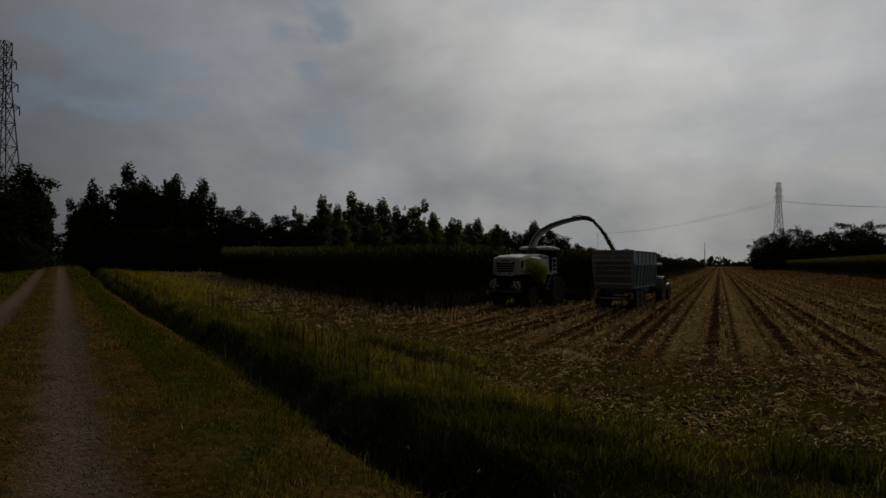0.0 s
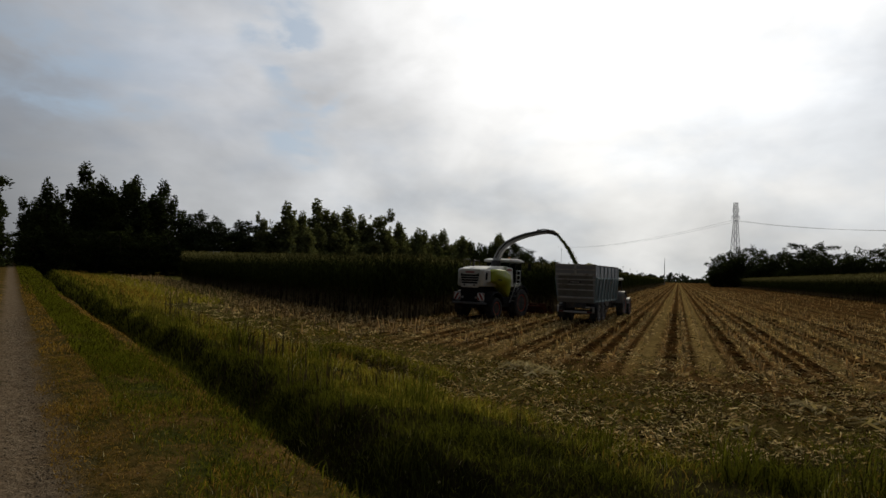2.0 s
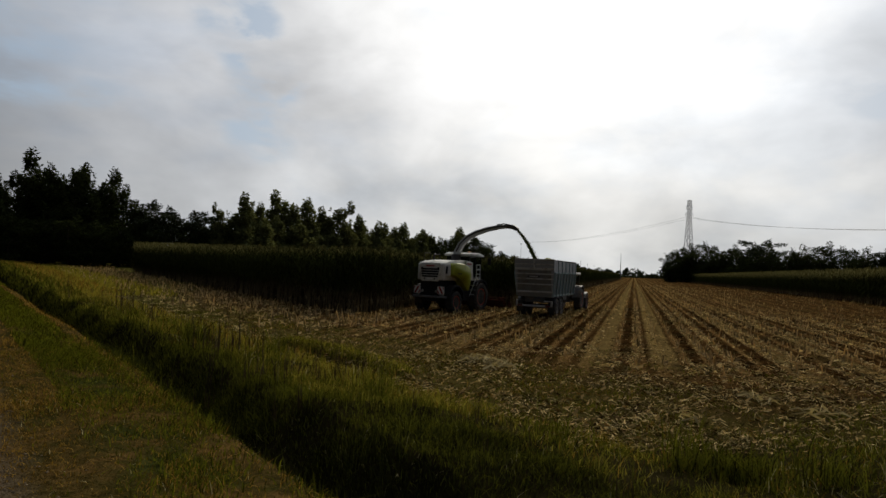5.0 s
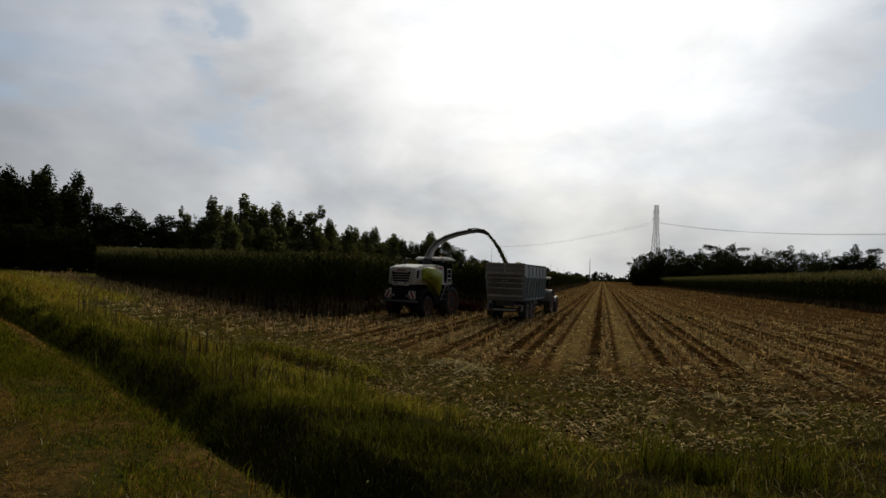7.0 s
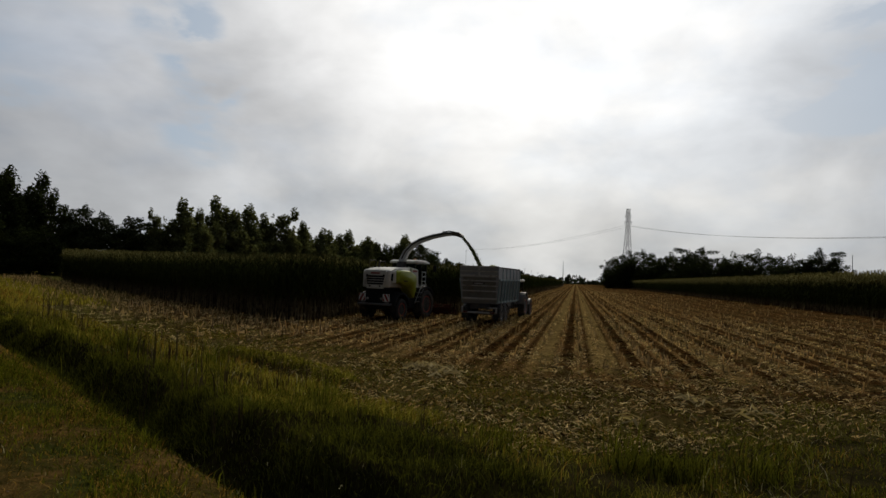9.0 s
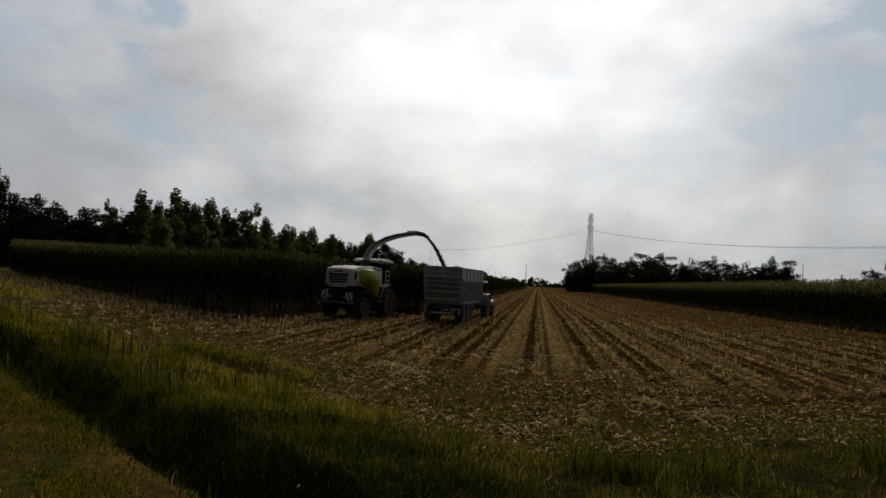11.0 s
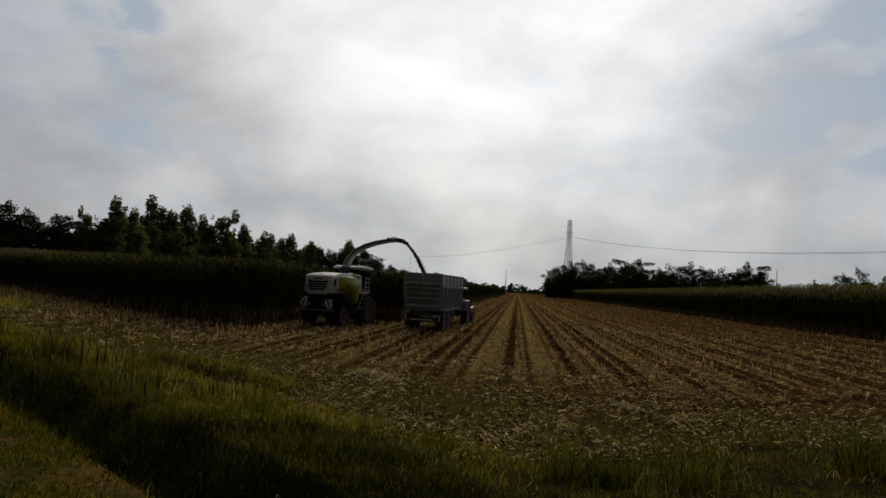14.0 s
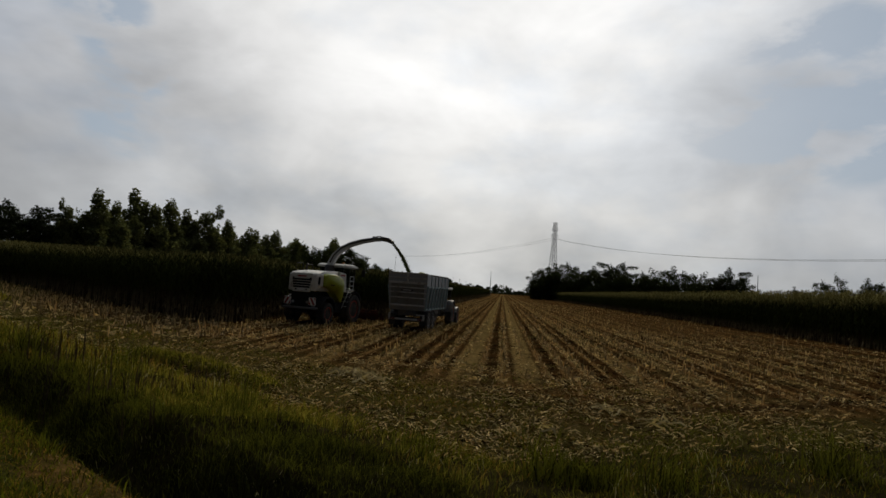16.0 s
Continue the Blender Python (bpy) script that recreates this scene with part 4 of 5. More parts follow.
    for p0, p1, q0, q1, per, h in ((11, 26, 5.2, 7.6, 1.6, 0.75), (4, 12, 5, 7, 0.5, 0.55), (26, 60, 5, 7, 0.5, 0.9), (-2, 6, 6, 10, 0.3, 0.5), (5, 26, 4, 5, 0.5, 0.7)):
        pts = band(p0, p1, q0, q1, per)
        stems.append(grass_blades(np.repeat(pts, 3, 0) + rng.normal(0, 0.05, (len(pts) * 3, 2)), h, 0.016, 0.12))
        stems.append(grass_blades(np.repeat(pts, 2, 0) + rng.normal(0, 0.03, (len(pts) * 2, 2)), h * 0.8, 0.022, 0.1))
    for p, q, n, h, wide in ((28.2, 6.2, 46, 1.25, 0.5), (26.8, 6.0, 30, 1.0, 0.5), (14.9, 5.4, 26, 0.8, 0.5), (13.4, 5.3, 30, 0.75, 0.7), (12.1, 5.3, 34, 0.7, 0.5), (17.2, 5.9, 18, 0.9, 0.5), (19.6, 6.3, 16, 0.9, 0.6)):
        x, y = xy_pq(p, q)
        stems.append(grass_blades(np.column_stack([rng.normal(x, wide, n), rng.normal(y, wide, n)]), h, 0.024, 0.14))
    scatter_named("dry_weed_stems", stems, M_STEM, "thin brown dead weed stems above the grass", "weeds")


build_stubble()
build_litter()
build_pebbles()
build_grass()
leaf_pile(3.4, 18.1, 90, 0.28, M_PALEHUSK, "small heap of torn bleached maize leaves on stubble")
leaf_pile(3.8, 16.9, 34, 0.26, M_PALEHUSK, "loose trail of bleached maize leaves on stubble")
leaf_pile(7.4, 17.4, 26, 0.3, M_HUSK, "loose heap of brown maize leaves on stubble")
leaf_pile(8.8, 13.0, 24, 0.26, M_PALEHUSK, "scattered heap of pale maize leaves on headland")
leaf_pile(9.3, 11.7, 20, 0.28, M_PALEHUSK, "spread of torn pale maize leaves on headland")
leaf_pile(6.1, 11.1, 5, 0.05, M_PALEHUSK, "few pale upright maize husks on headland")


# ---- trees ----
def leaf_cards(centres, radii, n, size):
    """Small crossed leaf sprays filling soft blobs: quads, thicker towards each blob's skin."""
    w = np.array(radii).prod(1) ** 0.66
    pick = rng.choice(len(centres), n, p=w / w.sum())
    d = rng.normal(0, 1, (n, 3))
    d /= np.linalg.norm(d, axis=1)[:, None]
    rad = rng.uniform(0.25, 1.0, n) ** 0.5 * (1 + 0.07 * rng.normal(0, 1, n))
    c = np.array(centres)[pick] + d * np.array(radii)[pick] * rad[:, None]
    a, b = rng.normal(0, 1, (n, 3)), rng.normal(0, 1, (n, 3))
    a /= np.linalg.norm(a, axis=1)[:, None]
    b = np.cross(a, b)
    b /= np.linalg.norm(b, axis=1)[:, None]
    s = size * rng.uniform(0.5, 1.3, n)[:, None]
    V = np.stack([c - a * s * 0.9, c - b * s * 0.35, c + a * s * 0.9, c + b * s * 0.35], 1).reshape(-1, 3)
    return V, np.arange(n * 4).reshape(-1, 4)


def tree(kind, seed, tall):
    """A tapered trunk with limbs and a crown of many small leaf sprays; kind: poplar, acacia or bushy."""
    r = random.Random(seed)
    e = new(kind + "_tree")
    bm = bmesh.new()
    k = tall / 14
    lean = [Vector((r.uniform(-0.3, 0.3) * i * k, r.uniform(-0.3, 0.3) * i * k, tall * 0.92 * i / 5)) for i in range(6)]
    tube(bm, lean, [0.26 * k * (1 - i / 5.6) for i in range(6)], 7)
    blobs, radii = [], []
    limbs = {"poplar": 15, "row_poplar": 22, "acacia": 12, "bushy": 12}[kind]
    for i in range(limbs):
        f = {"poplar": r.uniform(0.12, 0.93), "row_poplar": r.uniform(0.1, 0.95), "acacia": r.uniform(0.3, 0.85), "bushy": r.uniform(0.1, 0.85)}[kind]
        root = lean[min(5, int(f * 5))]
        a = i * 2.4 + r.uniform(-0.5, 0.5)
        if kind == "poplar":
            reach, rise = (0.4 + 1.9 * (1 - f)) * k * r.uniform(0.7, 1.1), tall * r.uniform(0.05, 0.14)
            size = Vector((1.0 * (1.1 - f * 0.8), 1.0 * (1.1 - f * 0.8), 2.0)) * k * r.uniform(0.7, 1.05)
        elif kind == "row_poplar":
            reach, rise = (0.35 + 2.6 * (1 - f) ** 0.8) * k * r.uniform(0.7, 1.1), tall * r.uniform(0.05, 0.12)
            size = Vector((0.62, 0.62, 1.35)) * (1.25 - f * 0.75) * k * r.uniform(0.7, 1.1)
        elif kind == "acacia":
            reach, rise = r.uniform(1.6, 4.0) * k, tall * r.uniform(0.06, 0.2)
            size = Vector((1.7, 1.7, 0.85)) * k * r.uniform(0.6, 1.1)
        else:
            reach, rise = r.uniform(1.5, 3.2) * k * (1.1 - 0.5 * f), tall * r.uniform(0.03, 0.14)
            size = Vector((1.8, 1.8, 1.5)) * k * r.uniform(0.6, 1.05)
        tip = root + Vector((math.cos(a) * reach, math.sin(a) * reach, rise))
        tube(bm, [root, (root + tip) / 2 + Vector((0, 0, 0.15 * k)), tip], [0.09 * k, 0.06 * k, 0.02 * k], 5)
        blobs.append(tip), radii.append(size)
        for _ in range(2):
            off = Vector((r.uniform(-1, 1), r.uniform(-1, 1), r.uniform(-0.3, 0.9))) * 1.1 * k
            blobs.append(tip + off), radii.append(size * r.uniform(0.35, 0.6))
    for i in range(16):
        f = (i + 0.5) / 16
        at = lean[min(4, int(f * 5))].lerp(lean[min(5, int(f * 5) + 1)], (f * 5) % 1)
        if kind == "poplar":
            w = (2.15 * math.sin(math.pi * (0.2 + 0.74 * f) ** 0.72) + 0.28) * k
        elif kind == "row_poplar":
            w = (2.7 * (1 - f) ** 0.62 * min(1, 0.6 + 2 * f) + 0.3) * k
        elif kind == "acacia":
            w = (0.5 if f < 0.3 else 2.6 * math.sin(math.pi * (f - 0.15) / 0.9) + 0.3) * k
        else:
            w = (2.7 * math.sin(math.pi * (0.12 + 0.85 * f) ** 0.8) + 0.3) * k
        blobs.append(at + Vector((r.uniform(-0.5, 0.5), r.uniform(-0.5, 0.5), 0)) * k), radii.append(Vector((w, w, 1.0 * k)) * r.uniform(0.75, 1.1))
    blobs.append(lean[5]), radii.append(Vector((0.65, 0.65, 1.4)) * k)
    part("trunk", bm, M_BARK, e)
    V, F = leaf_cards([tuple(b) for b in blobs], [tuple(v) for v in radii], {"poplar": 8000, "row_poplar": 9500, "acacia": 6000, "bushy": 6000}[kind], 0.30 * k)
    V[:, 2] = np.maximum(V[:, 2], 0.3)
    crown = new("crown", bulk("crown", V, F, {"acacia": M_LEAF2, "row_poplar": M_LITLEAF}.get(kind, M_LEAF)))
    crown.parent = e
    return e


WORDS = {"poplar": "tall dark green poplar tree in a dense grove", "row_poplar": "slender poplar in a field-edge row, leaves lightened for haze", "acacia": "dark spreading acacia tree at the field edge", "bushy": "dense dark green broadleaf tree in a hedgerow"}
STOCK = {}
for kind, seeds in (("poplar", (1, 2, 3, 4)), ("row_poplar", (11, 12, 13, 14)), ("acacia", (5, 6)), ("bushy", (7, 8, 9))):
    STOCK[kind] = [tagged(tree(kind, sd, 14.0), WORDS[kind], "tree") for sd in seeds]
used = set()
tree_rng = np.random.default_rng(21)
turns_taken = collections.Counter()


def plant(kind, az, dist, top_el, group, wide=1.0):
    """Plants a tree by bearing and distance, as tall as its top's elevation asks."""
    x, y = dist * math.sin(radians(az)), dist * math.cos(radians(az))
    z = float(height(x, y))
    tall = EYE[2] + dist * math.tan(radians(top_el)) - z
    f = tall / 13.7
    proto = STOCK[kind][turns_taken[kind] % len(STOCK[kind])]
    turns_taken[kind] += 1
    turn = tree_rng.uniform(0, 360)
    if proto in used:
        ob = copy_thing(proto, pose(x, y, z, 0, 0, turn))
    else:
        used.add(proto)
        ob = proto
        ob.matrix_world = pose(x, y, z, 0, 0, turn)
    ob.scale = (f * wide, f * wide, f)
    ob["group"] = group


# grove beside the farm road: bearing, distance, top elevation
for az, d, el in ((-30.6, 112, 4.7), (-29.7, 108, 6.1), (-28.6, 114, 5.9), (-27.6, 110, 6.0), (-26.3, 113, 7.6), (-25.2, 110, 6.9), (-24.0, 114, 7.1), (-23.0, 109, 6.6),
                  (-21.8, 112, 7.0), (-20.9, 116, 5.6), (-19.9, 112, 5.2), (-30.2, 125, 4.6), (-27.0, 126, 5.8), (-24.6, 128, 6.0), (-22.4, 128, 5.4)):
    plant("poplar", az, d, el + tree_rng.uniform(-0.1, 0.1), "poplar grove by the road", 1.2)
for az, d, el in ((-18.6, 112, 4.1), (-17.7, 108, 4.7), (-16.4, 110, 4.3), (-15.3, 112, 4.0), (-14.3, 110, 3.8), (-13.4, 116, 3.5)):
    plant("acacia", az, d, el, "acacias by the maize", 1.15)
for az, d, el in ((-29.9, 104, 2.6), (-28.0, 103, 2.9), (-26.0, 104, 2.8), (-24.2, 103, 3.0), (-22.4, 104, 2.8), (-20.6, 105, 2.7), (-18.9, 107, 2.6), (-17.2, 106, 2.5), (-15.5, 107, 2.4), (-13.6, 110, 2.6)):
    plant("bushy", az, d, el, "undergrowth along the grove", 1.9)
# trees left of the road
for az, d, el, w in ((-37.6, 84, 8.0, 1.3), (-36.4, 80, 7.6, 1.3), (-35.1, 82, 7.3, 1.3), (-33.8, 84, 7.0, 1.2), (-32.9, 88, 5.6, 1.1), (-38.8, 78, 7.0, 1.4)):
    plant("bushy" if w > 1.25 else "poplar", az, d, el, "trees left of the farm road", w)
for az, d, el in ((-35.8, 78, 3.0), (-34.2, 80, 2.6), (-32.6, 96, 2.2)):
    plant("bushy", az, d, el, "trees left of the farm road", 1.8)
# long row behind the standing maize
for az, el, w in ((-13.1, 4.75, 0.55), (-11.2, 5.75, 1.0), (-10.1, 5.0, 1.0), (-8.8, 5.2, 1.0), (-7.6, 6.0, 1.05), (-6.4, 4.9, 1.1), (-5.0, 5.6, 1.1), (-3.9, 4.9, 1.0), (-2.5, 5.5, 0.9), (-1.2, 4.4, 1.0),
                  (-0.3, 3.5, 1.2), (0.5, 3.5, 1.1), (1.6, 3.3, 1.1), (2.6, 3.1, 1.2), (3.6, 3.5, 1.1), (4.6, 3.0, 1.2), (5.4, 2.9, 1.2), (6.2, 2.75, 1.2), (7.0, 2.6, 1.3), (8.0, 2.9, 1.2), (8.8, 3.3, 1.3), (9.7, 2.8, 1.3), (10.6, 2.4, 1.4)):
    d = 66 / math.sin(radians(23.8 - az)) * (1 + tree_rng.uniform(-0.05, 0.05))
    plant("row_poplar" if el > 2.8 else "bushy", az, d, el * (1.02 if az < -1 else 1.14), "tree row behind the maize", w * 1.3)
for az in np.arange(-13.0, 17, 0.8):
    d = 66 / math.sin(radians(23.8 - az))
    top = float(np.interp(az, [-13, -11, -1.5, 0, 4, 9, 11, 14, 17], [3.7, 4.4, 4.2, 3.2, 3.1, 2.7, 2.1, 1.35, 0.85]))
    plant("bushy" if tree_rng.random() < 0.4 else "row_poplar", az + tree_rng.uniform(-0.2, 0.2), d * tree_rng.uniform(0.98, 1.1), top * tree_rng.uniform(0.72, 1.0), "tree row behind the maize", 1.5)
for az, el in ((11.6, 1.9), (12.5, 1.8), (13.4, 1.5), (14.5, 1.3), (15.4, 1.25), (16.2, 1.2), (17.0, 0.9)):
    plant("bushy", az, 66 / math.sin(radians(23.8 - az)) * 0.8, el, "tree row behind the maize", 1.7)
# copse on the far side of the stubble
for az, d, el, w in ((26.9, 345, 1.9, 0.9), (27.5, 342, 2.4, 1.0), (28.3, 340, 2.6, 1.0), (29.0, 335, 2.9, 1.0), (29.8, 330, 3.1, 1.0), (30.6, 325, 2.6, 1.0), (31.5, 322, 2.9, 1.0), (32.4, 320, 2.6, 1.1), (33.3, 316, 3.1, 1.0), (34.2, 316, 3.4, 1.1),
                     (35.2, 312, 2.9, 1.1), (36.3, 310, 2.7, 1.1), (37.4, 308, 3.0, 1.1), (38.6, 306, 3.2, 1.1), (39.7, 305, 2.9, 1.1), (40.8, 305, 2.9, 1.1), (41.9, 300, 2.8, 1.1), (43.0, 300, 3.3, 1.0), (44.1, 298, 2.8, 1.0)):
    plant("acacia" if el > 3.25 else "bushy", az, d, el, "copse beyond the stubble", w * 1.35)
for az in np.arange(27.2, 44.2, 0.85):
    plant("bushy", az, 296 + 40 * max(0, (34 - az) / 7) + tree_rng.uniform(-4, 4), 2.25 + tree_rng.uniform(-0.35, 0.2), "copse beyond the stubble", 1.7)
for az, el, w in ((46.6, 1.6, 1.4), (48.2, 2.1, 1.0), (49.9, 2.7, 1.3), (51.0, 3.2, 1.0), (52.6, 3.0, 1.2), (53.6, 2.7, 1.3), (49.2, 2.0, 1.5), (55.0, 2.9, 1.3)):
    plant("bushy", az, 340, el, "distant trees above the maize", w)


def far_woods():
    """A thin uneven belt of woods all round, near the horizon."""
    n = 42000
    a = rng.uniform(0, 2 * np.pi, n)
    top = 9 + 4 * np.sin(a * 23) + 3 * np.sin(a * 61 + 1) + 2 * np.sin(a * 140)
    d = rng.uniform(880, 960, n)
    c = np.column_stack([d * np.sin(a), d * np.cos(a), rng.random(n) ** 1.7 * np.maximum(top, 4) * 1.1 - 1])
    u, v = rng.normal(0, 1, (n, 3)), rng.normal(0, 1, (n, 3))
    u *= (3.2 / np.linalg.norm(u, axis=1))[:, None]
    v *= (2.4 / np.linalg.norm(v, axis=1))[:, None]
    V = np.stack([c - u, c - v, c + u, c + v], 1).reshape(-1, 3)
    tagged(new("far_woods", bulk("far_woods", V, np.arange(4 * n).reshape(-1, 4), M_FARLEAF)), "hazy dark belt of woods along the horizon", "woods", kind="stuff")


far_woods()


# ---- machines ----
M_BUMPER = material("worn_grey_steel", (0.16, 0.16, 0.16), 0.5, 0.2, vary=0.25, dirt=(0.12, 0.09, 0.06), dirt_amount=0.4)
HARVESTER_AT, TRAILER_AT = on_ground(36.3, -12.05, -14), on_ground(37.4, -5.75, -6)


def harvester():
    e = thing("forage_harvester", HARVESTER_AT, "lime green and white forage harvester with raised spout on stubble", "harvester")
    # chassis, hood and side panels
    part("chassis", boxes((-0.75, 0.75, 0.25, 5.4, 0.95, 2.02), (-0.5, 0.5, 0.15, 0.4, 0.7, 1.0), bevel=0.03), M_BLACK, e, "dirty black engine bay and chassis")
    hood = part("hood", prism([(0.16, 2.0), (0.2, 2.98), (0.34, 3.09), (1.0, 3.2), (2.2, 3.29), (3.0, 3.31), (3.15, 3.2), (3.15, 2.0)], -0.95, 0.95, 0.08), M_WHITE, e, "dusty white engine hood", True)
    bm = bmesh.new()
    ring = [(-0.60, 0.10, 1.93), (0.60, 0.10, 1.93), (0.76, 0.14, 2.93), (0.70, 0.16, 3.05), (-0.70, 0.16, 3.05), (-0.76, 0.14, 2.93)]
    a = [bm.verts.new(v) for v in ring]
    b = [bm.verts.new((x, y + 0.12, z)) for x, y, z in ring]
    bm.faces.new(a), bm.faces.new(b[::-1])
    for i in range(6):
        bm.faces.new((a[i], b[i], b[(i + 1) % 6], a[(i + 1) % 6]))
    bmesh.ops.bevel(bm, geom=bm.edges[:], offset=0.02, segments=2, affect="EDGES")
    rear = part("rear_panel", bm, M_WHITE, e, "white louvred rear panel")
    for z, w in ((2.68, 0.66), (2.53, 0.63), (2.38, 0.60), (2.23, 0.57)):
        y = 0.105 + 0.035 * (z - 1.93)
        part("louvre", prism([(y - 0.012, z - 0.055), (y + 0.03, z - 0.06), (y + 0.03, z + 0.055), (y - 0.004, z + 0.055)], -w, w), M_BLACK, rear, "black air slot")
    for x in (-0.6, 0.6):
        part("louvre", boxes((x - 0.06, x + 0.06, 0.118, 0.15, 2.62, 2.8)), M_BLACK, rear, "black air slot")
    part("lettering", boxes((-0.32, 0.30, 0.122, 0.15, 2.83, 2.92)), M_MARK_RED, rear, "red marking bar")
    part("number_plate", boxes((-0.18, 0.18, 0.088, 0.12, 2.03, 2.14)), M_MARK_WHITE, rear, "plain pale plate")
    for x in (-0.36, 0.36):
        bm = bmesh.new()
        bmesh.ops.create_cone(bm, cap_ends=True, segments=12, radius1=0.055, radius2=0.05, depth=0.04, matrix=Matrix.Translation((x, 0.09, 2.08)) @ Matrix.Rotation(math.pi / 2, 4, "X"))
        part("rear_lamp", bm, M_BLACK, rear)
    for sgn in (-1, 1):
        x0, x1 = sorted((sgn * 0.74, sgn * 1.27))
        bm = bmesh.new()
        low = [bm.verts.new((sgn * x, y, 2.26 + 0.02 * k)) for k, (x, y) in enumerate(((0.66, 0.2), (0.80, 0.26), (1.16, 0.62), (1.12, 0.8), (0.66, 0.8)))]
        top = [bm.verts.new((sgn * x, y, z)) for x, y, z in ((0.70, 0.22, 2.98), (0.80, 0.3, 2.98), (1.12, 0.74, 2.98), (1.02, 0.86, 3.06), (0.66, 0.86, 3.14))]
        bm.faces.new(low), bm.faces.new(top[::-1])
        for i in range(5):
            bm.faces.new((low[i], top[i], top[(i + 1) % 5], low[(i + 1) % 5]))
        bmesh.ops.bevel(bm, geom=bm.edges[:], offset=0.03, segments=2, affect="EDGES")
        part("corner_panel", bm, M_WHITE, e, "white corner panel")
        bm = bmesh.new()
        tube(bm, [(sgn * 1.0, 0.45, 2.42), (sgn * 0.99, 0.51, 2.86)], (0.045, 0.05), square=True)
        part("corner_vent", bm, M_BLACK, e, "black vent slit")
        x0, x1 = sorted((sgn * 0.8, sgn * 1.33))
        side = part("side_panel", prism([(0.74, 2.34), (0.86, 2.98), (1.1, 3.1), (2.3, 3.06), (2.95, 2.82), (3.1, 2.5), (3.02, 1.9), (2.78, 1.32), (2.5, 1.5), (1.9, 2.0), (1.5, 2.2)], x0, x1, 0.08), M_LIME, e, "lime green side panel", True)
        part("model_marking", boxes((min(sgn * 1.325, sgn * 1.34), max(sgn * 1.325, sgn * 1.34), 1.3, 1.8, 2.4, 2.47)), M_BLACK, side, "small dark marking bar")
        x0, x1 = sorted((sgn * 0.85, sgn * 1.1))
        deck = part("cab_side", prism([(2.75, 2.0), (2.75, 3.3), (3.6, 3.2), (3.75, 2.0)], x0, x1, 0.04), M_WHITE, e, "white side wall behind cab")
        part("lettering", boxes((min(sgn * 1.095, sgn * 1.11), max(sgn * 1.095, sgn * 1.11), 2.85, 3.45, 3.03, 3.14)), M_MARK_RED, deck, "red marking bar")
        # arch over the rear wheel
        bm = bmesh.new()
        tube(bm, [(sgn * 1.1, 1.2 + 0.9 * math.cos(t), 0.78 + 0.9 * math.sin(t)) for t in np.linspace(0.1, 3.0, 12)], (0.27, 0.05), square=True)
        part("wheel_arch", bm, M_BLACK, e, "dirty black wheel arch")
        # warning boards and work lamps at the rear
        board = part("warning_board", boxes((sgn * 0.86 - 0.24, sgn * 0.86 + 0.24, 0.06, 0.09, 1.16, 1.62), bevel=0.01), M_MARK_WHITE, e, "red and white striped warning board")
        # three diagonal stripes, falling outward
        for lo in (-0.26, 0.02, 0.30):
            quad = []
            for u, w in ((lo, 0.0), (lo + 0.14, 0.0), (lo + 0.38, 0.42), (lo + 0.24, 0.42)):
                quad.append((u, w))
            low_u, high_u = 0.01, 0.45
            clipped = []
            for (u0, w0), (u1, w1) in zip(quad, quad[1:] + quad[:1]):
                for t in np.linspace(0, 1, 8, endpoint=False):
                    clipped.append((u0 + (u1 - u0) * t, w0 + (w1 - w0) * t))
            clipped = [(min(high_u, max(low_u, u)), w) for u, w in clipped]
            bm = bmesh.new()
            f = [bm.verts.new((sgn * 0.86 + sgn * (0.23 - u), 0.052, 1.18 + w)) for u, w in clipped]
            bm.faces.new(f)
            bmesh.ops.remove_doubles(bm, verts=bm.verts[:], dist=0.004)
            r = bmesh.ops.extrude_face_region(bm, geom=bm.faces[:])
            bmesh.ops.translate(bm, verts=[v for v in r["geom"] if isinstance(v, bmesh.types.BMVert)], vec=(0, 0.01, 0))
            part("stripe", bm, M_MARK_RED, board, "red diagonal stripe")
        bm = bmesh.new()
        bmesh.ops.create_cone(bm, cap_ends=True, segments=16, radius1=0.085, radius2=0.075, depth=0.07, matrix=Matrix.Translation((sgn * 0.5, 0.1, 1.32)) @ Matrix.Rotation(math.pi / 2, 4, "X"))
        part("work_lamp", bm, M_RIM, e, "round grey work lamp")
        wheel(e, sgn * 1.12, 1.2, 0.68, 0.52, M_RED)
        wheel(e, sgn * 1.2, 4.2, 0.96, 0.68, M_RED, 22)
        # arch over the front wheel
        bm = bmesh.new()
        tube(bm, [(sgn * 1.18, 4.2 + 1.1 * math.cos(t), 1.0 + 1.1 * math.sin(t)) for t in np.linspace(0.5, 2.9, 10)], (0.3, 0.04), square=True)
        part("wheel_arch", bm, M_BLACK, e, "dirty black wheel arch")
    part("rear_bumper", boxes((-1.18, 1.18, 0.0, 0.3, 0.92, 1.04), (-0.95, -0.75, 0.1, 0.4, 0.98, 1.3), (0.75, 0.95, 0.1, 0.4, 0.98, 1.3), bevel=0.02), M_BUMPER, e, "long grey steel counterweight bumper")
    part("fuel_tank", boxes((0.76, 1.22, 2.1, 3.3, 0.7, 1.35), (-1.22, -0.76, 2.1, 3.3, 0.7, 1.35), bevel=0.06), M_BLACK, e)
